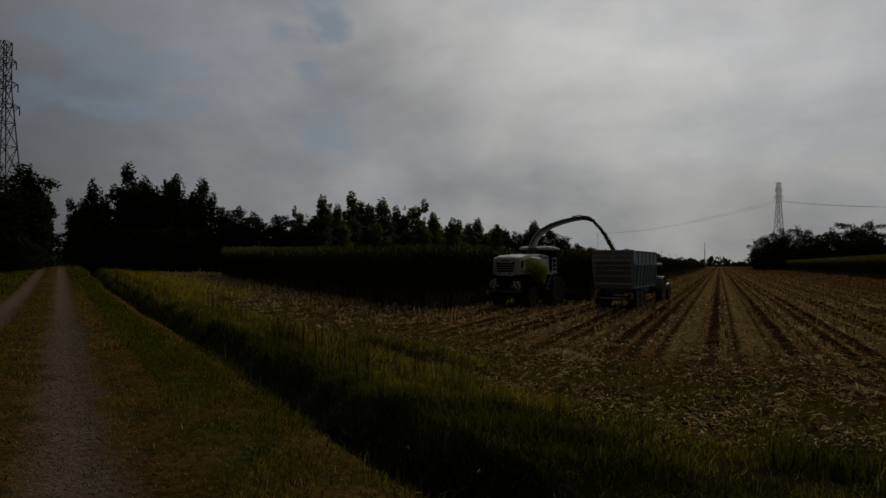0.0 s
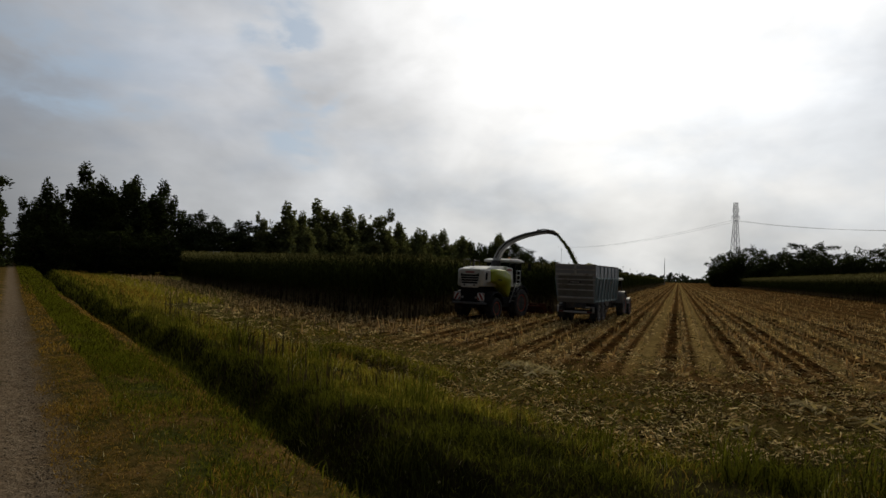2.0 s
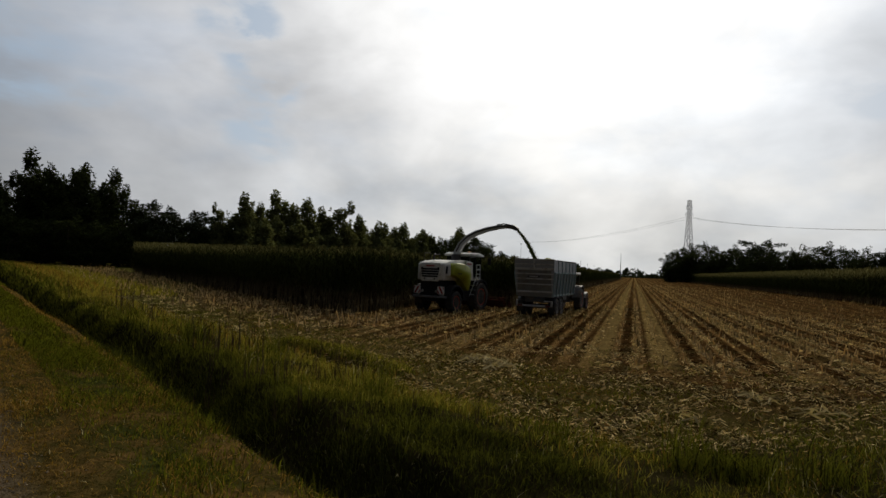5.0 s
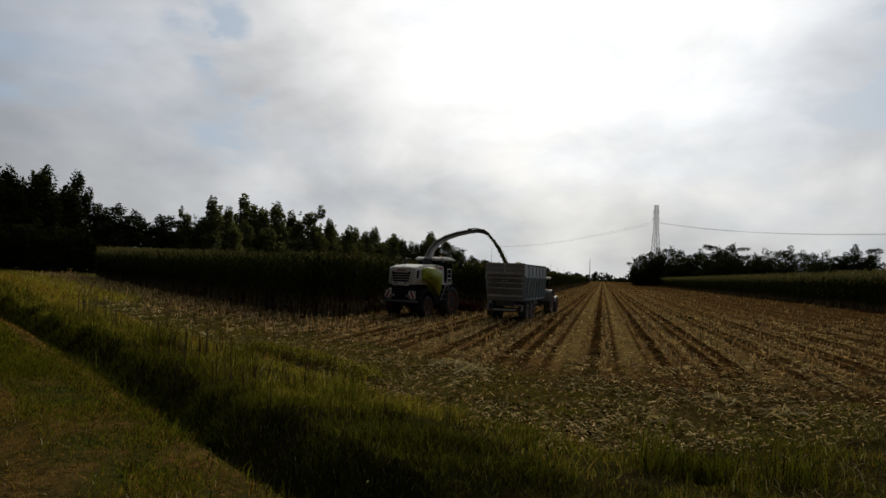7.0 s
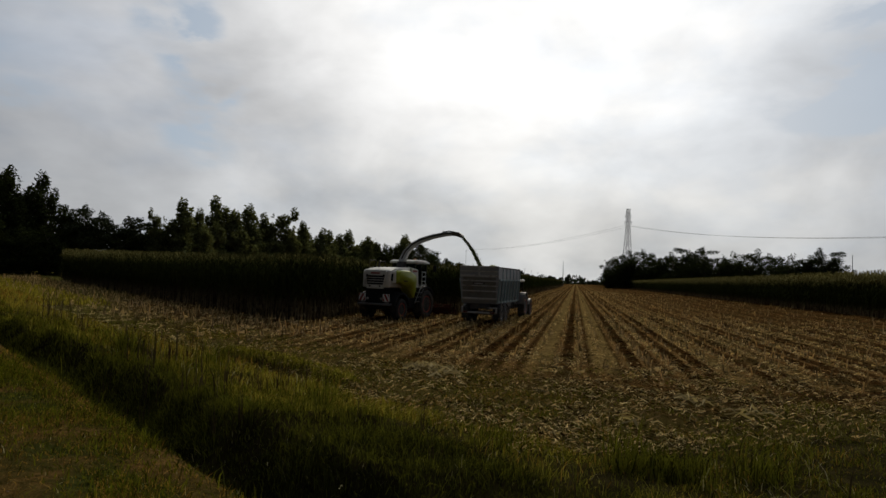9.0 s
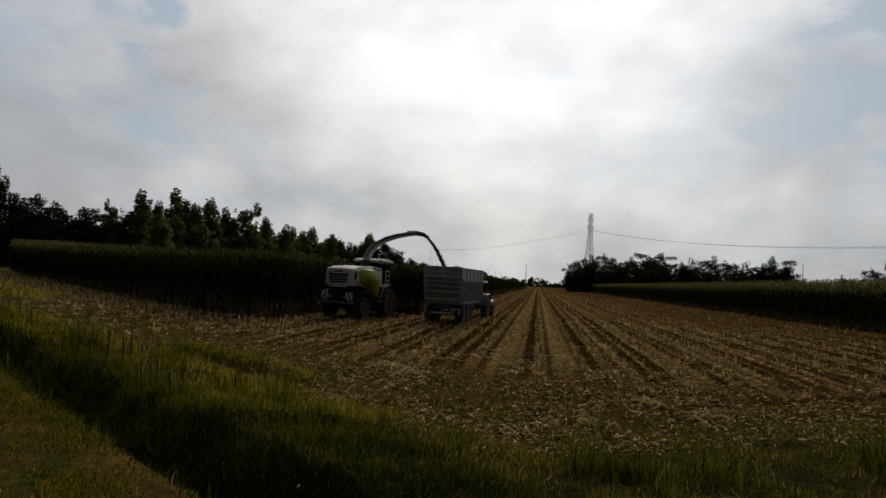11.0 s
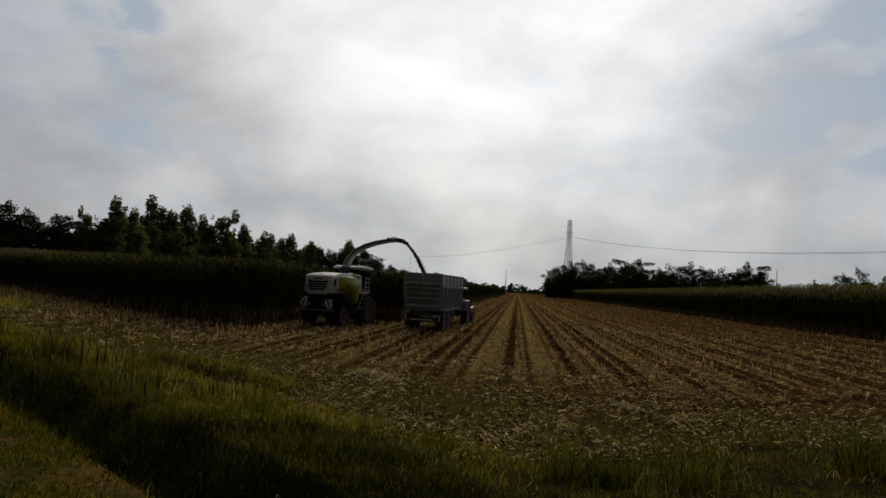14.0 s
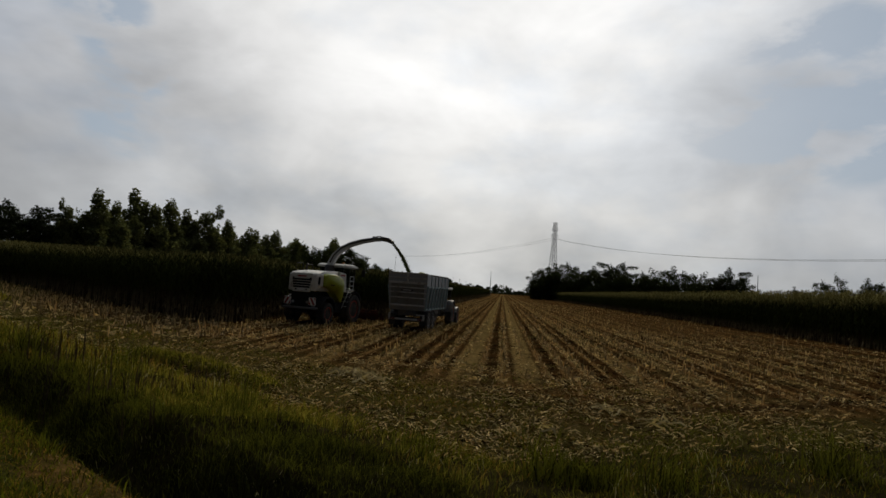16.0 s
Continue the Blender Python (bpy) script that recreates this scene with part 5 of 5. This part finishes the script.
    # cab
    cab = part("cab_frame", boxes((-0.86, -0.78, 3.55, 3.65, 2.0, 3.6), (0.78, 0.86, 3.55, 3.65, 2.0, 3.6), (-0.86, -0.78, 5.2, 5.28, 2.0, 3.6), (0.78, 0.86, 5.2, 5.28, 2.0, 3.6),
                                  (-0.86, -0.79, 4.4, 4.46, 2.0, 3.6), (0.79, 0.86, 4.4, 4.46, 2.0, 3.6), (-0.9, 0.9, 3.5, 5.3, 1.8, 2.25), bevel=0.015), M_BLACK, e, "black cab pillars and floor")
    for name, d in (("window", (-0.835, -0.815, 3.66, 5.19, 2.26, 3.57)), ("window", (0.815, 0.835, 3.66, 5.19, 2.26, 3.57)), ("rear_window", (-0.77, 0.77, 3.6, 3.62, 2.3, 3.57)), ("windscreen", (-0.77, 0.77, 5.23, 5.25, 2.26, 3.57))):
        part(name, boxes(d), M_GLASS, cab, "dark tinted glass").visible_shadow = False
    part("roof", prism([(3.3, 3.61), (3.35, 3.74), (3.7, 3.84), (5.0, 3.82), (5.5, 3.72), (5.55, 3.61)], -0.95, 0.95, 0.05), M_WHITE, e, "pale rounded cab roof", True)
    part("seat", boxes((-0.28, 0.28, 4.1, 4.6, 2.4, 2.6), (-0.26, 0.26, 4.0, 4.15, 2.55, 3.2), bevel=0.05), M_BLACK, cab)
    for sgn in (-1, 1):
        bm = bmesh.new()
        tube(bm, [(sgn * 0.9, 5.2, 3.6), (sgn * 1.35, 5.35, 3.6), (sgn * 1.4, 5.35, 3.5)], 0.02)
        mirror = part("mirror_arm", bm, M_BLACK, e)
        part("mirror", boxes((sgn * 1.42 - 0.12, sgn * 1.42 + 0.12, 5.3, 5.38, 3.1, 3.55), bevel=0.03), M_BLACK, mirror)
    bm = bmesh.new()
    lathe(bm, [(-0.05, 0.06), (0.05, 0.06)], 0.7, 3.8, 3.88, 12)
    part("beacon", bm, material("amber_beacon", (0.6, 0.22, 0.02), 0.3, vary=0.05, bump=0), e, "small amber beacon")
    # ladder, handrails, hood rail
    bm = bmesh.new()
    for y in (3.55, 4.05):
        tube(bm, [(1.25, y - 0.55, 1.0), (1.42, y - 0.25, 1.9), (1.42, y, 2.2), (1.42, y, 3.05)], 0.026)
    for z in (3.05, 2.75, 2.45, 2.2):
        tube(bm, [(1.42, 3.55, z), (1.42, 4.05, z)], 0.024)
    for z, y in ((1.1, -0.5), (1.4, -0.4), (1.7, -0.3)):
        box(bm, 1.2, 1.45, 3.5 + y, 4.1 + y, z, z + 0.04)
    part("ladder", bm, M_TUBE, e, "grey tubular ladder and handrail")
    part("platform", boxes((0.8, 1.42, 3.4, 4.6, 1.96, 2.02), bevel=0.01), M_FRAME, e)
    bm = bmesh.new()
    tube(bm, [(-0.85, 0.75, 3.2), (-0.85, 0.75, 3.68), (-0.85, 1.5, 3.7), (-0.85, 1.5, 3.25)], 0.022)
    tube(bm, [(-0.1, 0.75, 3.22), (-0.1, 0.75, 3.6), (-0.1, 1.4, 3.62), (-0.1, 1.4, 3.3)], 0.022)
    part("hood_rail", bm, M_FRAME, e, "thin dark service rail")
    bm = bmesh.new()
    tube(bm, [(-0.35, 1.1, 3.25), (-0.35, 1.1, 3.55), (-0.25, 1.1, 3.65)], [0.07, 0.07, 0.06], 8)
    part("exhaust", bm, M_FRAME, e)
    # discharge spout, turned out over the trailer
    bm = bmesh.new()
    bmesh.ops.create_cone(bm, cap_ends=True, segments=20, radius1=0.36, radius2=0.3, depth=0.5, matrix=Matrix.Translation((0, 3.3, 3.45)))
    turret = part("spout_turret", bm, M_FRAME, e)
    bm = bmesh.new()
    path = [(0.0, 3.3, 3.5), (0.08, 3.3, 3.85), (0.32, 3.33, 4.35), (0.75, 3.38, 4.8), (1.35, 3.45, 5.12), (2.1, 3.52, 5.36), (2.9, 3.6, 5.52), (3.5, 3.66, 5.57)]
    tube(bm, path, [(0.19 - 0.008 * i, 0.2 - 0.012 * i) for i in range(8)], square=True)
    spout = part("discharge_spout", bm, M_TUBE, e, "long curved grey discharge spout")
    bm = bmesh.new()
    tube(bm, [(3.48, 3.66, 5.57), (3.85, 3.7, 5.53), (4.15, 3.73, 5.37)], [(0.15, 0.13), (0.16, 0.14), (0.16, 0.1)], square=True)
    part("deflector_flap", bm, M_FRAME, spout, "dark hinged deflector flap")
    bm = bmesh.new()
    tube(bm, [(2.85, 3.6, 5.66), (3.2, 3.63, 5.74), (3.6, 3.67, 5.68)], 0.035)
    box(bm, 2.8, 2.95, 3.52, 3.68, 5.6, 5.72)
    part("flap_cylinder", bm, M_FRAME, spout)
    bm = bmesh.new()
    tube(bm, [(p[0], p[1] - 0.18, p[2] + 0.02) for p in path[1:]], (0.02, 0.05), square=True)
    part("spout_rib", bm, M_FRAME, spout)
    # maize header in front
    head = part("header_frame", boxes((-2.3, 2.3, 5.9, 6.2, 0.3, 0.75), (-0.6, 0.6, 5.3, 5.95, 0.6, 1.3), bevel=0.04), M_HEADER, e, "red header frame, darkened for shade")
    for k in range(6):
        x = -1.88 + k * 0.75
        bm = bmesh.new()
        for z0, r0, r1, d in ((0.3, 0.36, 0.36, 0.06), (0.55, 0.3, 0.22, 0.5), (0.85, 0.36, 0.34, 0.05)):
            bmesh.ops.create_cone(bm, cap_ends=True, segments=14, radius1=r0, radius2=r1, depth=d, matrix=Matrix.Translation((x, 6.6, z0)))
        part("gathering_drum", bm, M_HEADER, head)
        part("crop_divider", prism([(6.7, 0.25), (7.6, 0.12), (6.8, 0.75)], x + 0.33, x + 0.42, 0.01), M_HEADER, head)
    return e


def maize_stream():
    """Chopped crop flying from the spout to the trailer."""
    m = HARVESTER_AT
    n = 2600
    t = rng.random(n)
    start, end = np.array((4.15, 3.73, 5.34)), np.array((5.3, 4.2, 3.35))
    c = start + (end - start) * t[:, None]
    c[:, 0] += 0.28 * t * (1 - t)
    c[:, 2] += 0.5 * t * (1 - t)
    c += rng.normal(0, 1, (n, 3)) * (0.028 + 0.04 * t)[:, None]
    a, b = rng.normal(0, 0.024, (n, 3)), rng.normal(0, 0.022, (n, 3))
    V = np.stack([c - a, c - b, c + a, c + b], 1).reshape(-1, 3)
    ob = new("chopped_maize_stream", bulk("chopped_maize_stream", V, np.arange(4 * n).reshape(-1, 4), M_CHOP))
    ob.matrix_world = m
    tagged(ob, "stream of chopped green maize falling into trailer", "chopped maize", kind="stuff")


def trailer():
    e = thing("silage_trailer", TRAILER_AT, "grey and faded blue tandem-axle silage trailer on stubble", "trailer")
    W, LEN, Z0, Z1, Z2 = 1.2, 6.6, 1.3, 2.72, 3.5
    # floor and walls, slightly narrower at the foot
    part("floor", boxes((-1.05, 1.05, 0.35, LEN, Z0 - 0.1, Z0)), M_FRAME, e)
    for sgn in (-1, 1):
        bm = bmesh.new()
        a = [bm.verts.new((sgn * x, y, z)) for x, y, z in ((1.06, 0.4, Z0), (W, 0.16, Z1), (W, LEN, Z1), (1.06, LEN, Z0))]
        b = [bm.verts.new((v.co.x - sgn * 0.05, v.co.y, v.co.z)) for v in a]
        bm.faces.new(a), bm.faces.new(b[::-1])
        for i in range(4):
            bm.faces.new((a[i], b[i], b[(i + 1) % 4], a[(i + 1) % 4]))
        wall = part("side_wall", bm, M_PANEL, e, "dull blue sheet side wall")
        for k in range(8):
            y = 0.42 + k * (LEN - 0.5) / 7
            bm = bmesh.new()
            tube(bm, [(sgn * 1.09, y, Z0 - 0.05), (sgn * (W + 0.03), y - (0.2 if k == 0 else 0), Z1)], (0.05, 0.045), square=True)
            part("side_post", bm, M_BLUE, wall, "faded blue steel post")
        for z in (1.32, 2.70):
            x = 1.06 + (W - 1.06) * (z - Z0) / (Z1 - Z0)
            big = 0.05
            part("side_rail", boxes((sgn * (x + 0.02) - 0.03, sgn * (x + 0.02) + 0.03, 0.42, LEN, z - big, z + big)), M_BLUE, wall, "faded blue horizontal rail")
        ext = part("extension_wall", boxes((sgn * W - 0.02, sgn * W + 0.02, 1.0, LEN, Z1 + 0.03, Z2 - 0.1)), M_GREY, e, "grey extension side")
        bm = bmesh.new()
        x0, x1 = sgn * W - 0.022, sgn * W + 0.022
        f = [bm.verts.new((x0, y, z)) for y, z in ((0.06, Z1 + 0.02), (0.0, Z2), (1.1, Z2 - 0.06), (1.1, Z1 + 0.02))]
        g = [bm.verts.new((x1, v.co.y, v.co.z)) for v in f]
        bm.faces.new(f), bm.faces.new(g[::-1])
        for i in range(4):
            bm.faces.new((f[i], g[i], g[(i + 1) % 4], f[(i + 1) % 4]))
        part("corner_plate", bm, M_GREY, ext, "plain pale grey corner plate")
        for k in range(6):
            y = 1.15 + k * (LEN - 1.2) / 5
            part("extension_post", boxes((sgn * (W + 0.03) - 0.03, sgn * (W + 0.03) + 0.03, y - 0.04, y + 0.04, Z1, Z2 - 0.08)), M_BLUE, ext)
        part("top_rail", boxes((sgn * W - 0.045, sgn * W + 0.045, 1.0, LEN, Z2 - 0.1, Z2 - 0.02), bevel=0.01), M_FRAME, ext)
        for y in (1.35, 2.55):
            wheel(e, sgn * 0.98, y, 0.57, 0.42, M_RIM, 18, 0.52)
        bm = bmesh.new()
        for y in (1.35, 2.55):
            tube(bm, [(sgn * 0.98, y + 0.66 * math.cos(t), 0.57 + 0.66 * math.sin(t)) for t in np.linspace(0.5, 2.65, 8)], (0.22, 0.02), square=True)
        part("mudguard", bm, M_FRAME, e)
    part("front_wall", boxes((-W, W, LEN, LEN + 0.06, Z0, Z2 - 0.05)), M_GREY, e, "grey sheet front wall")
    # tailgate with ribs
    bm = bmesh.new()
    ring = [(-1.04, 0.34, 1.22), (1.04, 0.34, 1.22), (1.10, 0.20, 1.5), (W, 0.06, Z1), (W, 0.0, Z2), (-W, 0.0, Z2), (-W, 0.06, Z1), (-1.10, 0.20, 1.5)]
    a = [bm.verts.new(v) for v in ring]
    b = [bm.verts.new((x, y + 0.06, z)) for x, y, z in ring]
    bm.faces.new((a[0], a[1], a[2], a[7])), bm.faces.new((a[7], a[2], a[3], a[6])), bm.faces.new((a[6], a[3], a[4], a[5]))
    bm.faces.new((b[7], b[2], b[1], b[0])), bm.faces.new((b[6], b[3], b[2], b[7])), bm.faces.new((b[5], b[4], b[3], b[6]))
    for i in range(8):
        bm.faces.new((a[i], b[i], b[(i + 1) % 8], a[(i + 1) % 8]))
    gate = part("tailgate", bm, M_GREY, e, "dull grey ribbed sheet tailgate")
    for z, big in ((1.52, 0.05), (1.98, 0.03), (2.3, 0.03), (2.6, 0.03), (2.9, 0.06), (3.18, 0.025), (3.47, 0.04)):
        y = 0.20 - 0.14 * (z - 1.5) / (Z1 - 1.5) if z < Z1 else 0.06 * (Z2 - z) / (Z2 - Z1)
        x = 1.10 + 0.1 * min(1, (z - 1.5) / (Z1 - 1.5))
        part("tailgate_rib", boxes((-x, x, y - 0.035, y + 0.02, z - big, z + big), bevel=0.008), M_RIM, gate, "pale grey rib")
    for z0, z1 in ((1.58, 1.94), (2.02, 2.26), (2.34, 2.56), (2.64, 2.83)):
        y0, y1 = (0.20 - 0.14 * (min(z, Z1) - 1.5) / (Z1 - 1.5) for z in (z0, z1))
        part("tailgate_panel", prism([(y0 - 0.008, z0), (y1 - 0.008, z1), (y1 + 0.02, z1), (y0 + 0.02, z0)], -1.04, 1.04), M_STAINED, gate, "stained grey-brown sheet")
    part("tailgate_stay", boxes((-0.05, 0.05, -0.04, 0.03, 2.95, 3.44)), M_RIM, gate)
    part("marking", boxes((-0.4, 0.36, 0.07, 0.13, 2.39, 2.5)), M_FRAME, gate, "dark maker's marking bar")
    part("marking_light", boxes((-0.3, 0.24, 0.062, 0.08, 2.42, 2.47)), M_RIM, gate, "pale bar on dark marking")
    # chassis, drawbar and rear bar
    part("chassis_beam", boxes((-0.55, -0.4, 0.4, 7.0, 0.85, 1.2), (0.4, 0.55, 0.4, 7.0, 0.85, 1.2), (-0.9, 0.9, 1.2, 1.5, 0.5, 0.7), (-0.9, 0.9, 2.4, 2.7, 0.5, 0.7), (-0.6, 0.6, 0.4, 0.55, 0.9, 1.2)), M_FRAME, e)
    bm = bmesh.new()
    tube(bm, [(-0.45, 6.8, 0.95), (0.0, 8.1, 0.6), (0.45, 6.8, 0.95)], (0.07, 0.08), square=True)
    part("drawbar", bm, M_FRAME, e)
    bar = part("rear_bar", boxes((-1.12, 1.12, 0.2, 0.3, 0.62, 0.72), (-1.12, -1.02, 0.2, 0.3, 0.62, 1.0), (1.02, 1.12, 0.2, 0.3, 0.62, 1.0), (0.6, 1.12, 0.2, 0.3, 0.94, 1.0), bevel=0.01), M_RIM, e, "pale grey rear underrun bar")
    for sgn in (-1, 1):
        part("tail_lamp", boxes((sgn * 0.85 - 0.14, sgn * 0.85 + 0.14, 0.16, 0.2, 0.64, 0.72), bevel=0.01), M_LAMP, bar, "red tail lamp")
        part("mud_flap", boxes((sgn * 0.98 - 0.2, sgn * 0.98 + 0.2, 0.55, 0.57, 0.3, 0.95)), M_TYRE, e)
    # the load
    nx, ny = 14, 34
    xs, ys = np.linspace(-W + 0.06, W - 0.06, nx), np.linspace(0.25, LEN - 0.05, ny)
    X, Y = np.meshgrid(xs, ys, indexing="ij")
    Z = 2.9 + 0.75 * np.exp(-((Y - 3.4) / 1.5) ** 2 - (X / 0.8) ** 2) + rng.normal(0, 0.03, X.shape)
    i = (np.arange(nx - 1)[:, None] * ny + np.arange(ny - 1)[None]).ravel()
    part_me = bulk("maize_load", np.stack([X, Y, Z], 2).reshape(-1, 3), np.stack([i, i + ny, i + ny + 1, i + 1], 1), M_CHOP)
    load = new("maize_load", part_me)
    load.matrix_world = TRAILER_AT
    tagged(load, "heap of chopped green maize filling the trailer", "chopped maize", kind="stuff")
    return e


def tractor():
    e = thing("tractor", TRAILER_AT @ pose(0, 8.7, 0), "blue tractor with red rims hitched to the trailer", "tractor")
    part("chassis", boxes((-0.35, 0.35, 0.2, 4.0, 0.6, 1.15), (-0.8, 0.8, 0.75, 0.95, 0.75, 0.95), (-0.75, 0.75, 3.3, 3.5, 0.55, 0.75), bevel=0.04), M_FRAME, e)
    part("bonnet", prism([(2.1, 1.1), (2.1, 1.85), (3.9, 1.65), (4.15, 1.45), (4.15, 1.0)], -0.38, 0.38, 0.06), M_BLUE, e, "faded blue bonnet", True)
    cab = part("cab_frame", boxes((-0.72, -0.66, 0.4, 0.47, 1.4, 2.6), (0.66, 0.72, 0.4, 0.47, 1.4, 2.6), (-0.72, -0.66, 1.95, 2.02, 1.2, 2.6), (0.66, 0.72, 1.95, 2.02, 1.2, 2.6), (-0.75, 0.75, 0.35, 2.05, 1.1, 1.45), bevel=0.015), M_FRAME, e)
    for d in ((-0.70, -0.685, 0.48, 1.94, 1.46, 2.58), (0.685, 0.70, 0.48, 1.94, 1.46, 2.58), (-0.65, 0.65, 0.42, 0.435, 1.46, 2.58), (-0.65, 0.65, 1.98, 1.995, 1.46, 2.58)):
        part("window", boxes(d), M_GLASS, cab, "tinted glass").visible_shadow = False
    part("roof", boxes((-0.8, 0.8, 0.25, 2.15, 2.6, 2.78), bevel=0.07), M_WHITE, e, "pale cab roof")
    part("beacon", boxes((0.5, 0.6, 0.5, 0.6, 2.78, 2.95), bevel=0.03), M_RED, e, "small orange beacon")
    part("steering_wheel", boxes((-0.2, 0.2, 1.5, 1.53, 1.85, 2.1), bevel=0.01), M_BLACK, cab)
    for sgn in (-1, 1):
        wheel(e, sgn * 0.92, 0.85, 0.84, 0.5, M_RED, 20)
        wheel(e, sgn * 0.88, 3.4, 0.6, 0.4, M_RED, 18)
        bm = bmesh.new()
        tube(bm, [(sgn * 0.9, 0.85 + 0.95 * math.cos(t), 0.86 + 0.95 * math.sin(t)) for t in np.linspace(0.5, 3.0, 10)], (0.28, 0.03), square=True)
        part("mudguard", bm, M_FRAME, e, "dirty dark mudguard")
        bm = bmesh.new()
        tube(bm, [(sgn * 0.88, 3.4 + 0.68 * math.cos(t), 0.62 + 0.68 * math.sin(t)) for t in np.linspace(0.7, 2.7, 8)], (0.2, 0.02), square=True)
        part("mudguard", bm, M_RIM, e, "pale front mudguard")
    bm = bmesh.new()
    tube(bm, [(0.45, 2.25, 1.7), (0.45, 2.25, 2.7)], 0.05, 8)
    part("exhaust", bm, M_FRAME, e)
    part("drawbar_hitch", boxes((-0.15, 0.15, -0.6, 0.3, 0.55, 0.7)), M_FRAME, e)
    return e


harvester()
maize_stream()
trailer()
tractor()


# ---- pylons, wires, masts ----
def pylon(name, x, y, tall, foot, head, turn, arms, label, thick=0.07):
    """A tapering lattice tower with cross arms."""
    e = thing(name, pose(x, y, float(height(x, y)), 0, 0, turn), label, "pylon")
    half = lambda z: foot / 2 + (head - foot) / 2 * min(1, z / (tall * 0.8))
    levels = [0.0]
    while levels[-1] < tall * 0.97:
        levels.append(levels[-1] + max(1.6, half(levels[-1]) * 2.9))
    levels[-1] = tall
    corner = lambda k, z: Vector((half(z) * (1 if k in (0, 1) else -1), half(z) * (1 if k in (0, 3) else -1), z))
    for k in range(4):
        bm = bmesh.new()
        tube(bm, [corner(k, z) for z in levels], thick * 1.5, 4)
        part("leg", bm, M_STEEL, e)
    bm = bmesh.new()
    for a, b in zip(levels, levels[1:]):
        for k in range(4):
            j = (k + 1) % 4
            tube(bm, [corner(k, a), corner(j, b)], thick, 3)
            tube(bm, [corner(j, a), corner(k, b)], thick, 3)
            tube(bm, [corner(k, b), corner(j, b)], thick, 3)
    part("bracing", bm, M_STEEL, e)
    for z, reach in arms:
        for sgn in (-1, 1):
            bm = bmesh.new()
            tip = Vector((sgn * reach, 0, z + 0.2))
            for c in (-1, 1):
                tube(bm, [(sgn * half(z), c * half(z), z), tip], thick, 3)
                tube(bm, [(sgn * half(z), c * half(z), z + 1.3), tip], thick, 3)
            arm = part("cross_arm", bm, M_STEEL, e)
            bm = bmesh.new()
            tube(bm, [(sgn * reach, 0, z + 0.15), (sgn * reach, 0, z - 1.4)], 0.11, 6)
            part("insulator", bm, M_WIRE, arm, "dark hanging insulator")
    return e


def wire(a, b, sag, r=0.032):
    a, b = Vector(a), Vector(b)
    bm = bmesh.new()
    tube(bm, [a.lerp(b, t) - Vector((0, 0, 4 * sag * t * (1 - t))) for t in np.linspace(0, 1, 25)], r, 4)
    tagged(part("power_line", bm, M_WIRE), "thin dark sagging overhead power line wire", "wire", "overhead wires")


pylon("lattice_pylon", 180.7, 334, 46.5, 5.6, 1.7, 3, [(38.6, 2.3), (42.6, 1.8)], "grey steel lattice pylon behind a copse", 0.075)
pylon("lattice_pylon", -86.5, 121.5, 43.5, 6.5, 1.6, -20, [(30, 4.4), (34.5, 3.8), (39, 3.2)], "tall grey lattice pylon with hanging insulators above trees", 0.08)
for dx, z in ((-2.3, 37.2), (2.3, 37.2)):
    wire((180.7 + dx, 334, z), (165 + dx, -120, z), 18.0, 0.05)
    wire((180.7 + dx, 334, z), (172 + dx, 700, z), 5.0, 0.05)


def mast(az, dist, top_el, thick, label, head=False):
    x, y = dist * math.sin(radians(az)), dist * math.cos(radians(az))
    z = float(height(x, y))
    tall = EYE[2] + dist * math.tan(radians(top_el)) - z
    e = thing("mast" if not head else "utility_pole", pose(x, y, z), label, "mast" if not head else "pole")
    bm = bmesh.new()
    tube(bm, [(0, 0, 0), (0, 0, tall * 0.5), (0, 0, tall)], [thick, thick * 0.7, thick * 0.35], 8)
    shaft = part("shaft", bm, M_STEEL, e)
    part("head", boxes((-0.5, 0.5, -0.12, 0.12, tall - 0.5, tall - 0.3)) if head else boxes((-thick, thick, -thick, thick, 0, 0.6)), M_STEEL, e)


mast(22.86, 420, 1.9, 0.32, "thin grey radio mast near the horizon")
mast(45.3, 320, 2.85, 0.3, "slim distant grey mast above the maize")
mast(14.0, 330, 2.6, 0.13, "grey utility pole behind the maize", True)
for az, el in ((19.4, 1.15), (20.0, 0.95), (20.6, 0.8), (21.1, 0.7)):
    mast(az, 480, el, 0.16, "distant utility pole along the maize field", True)
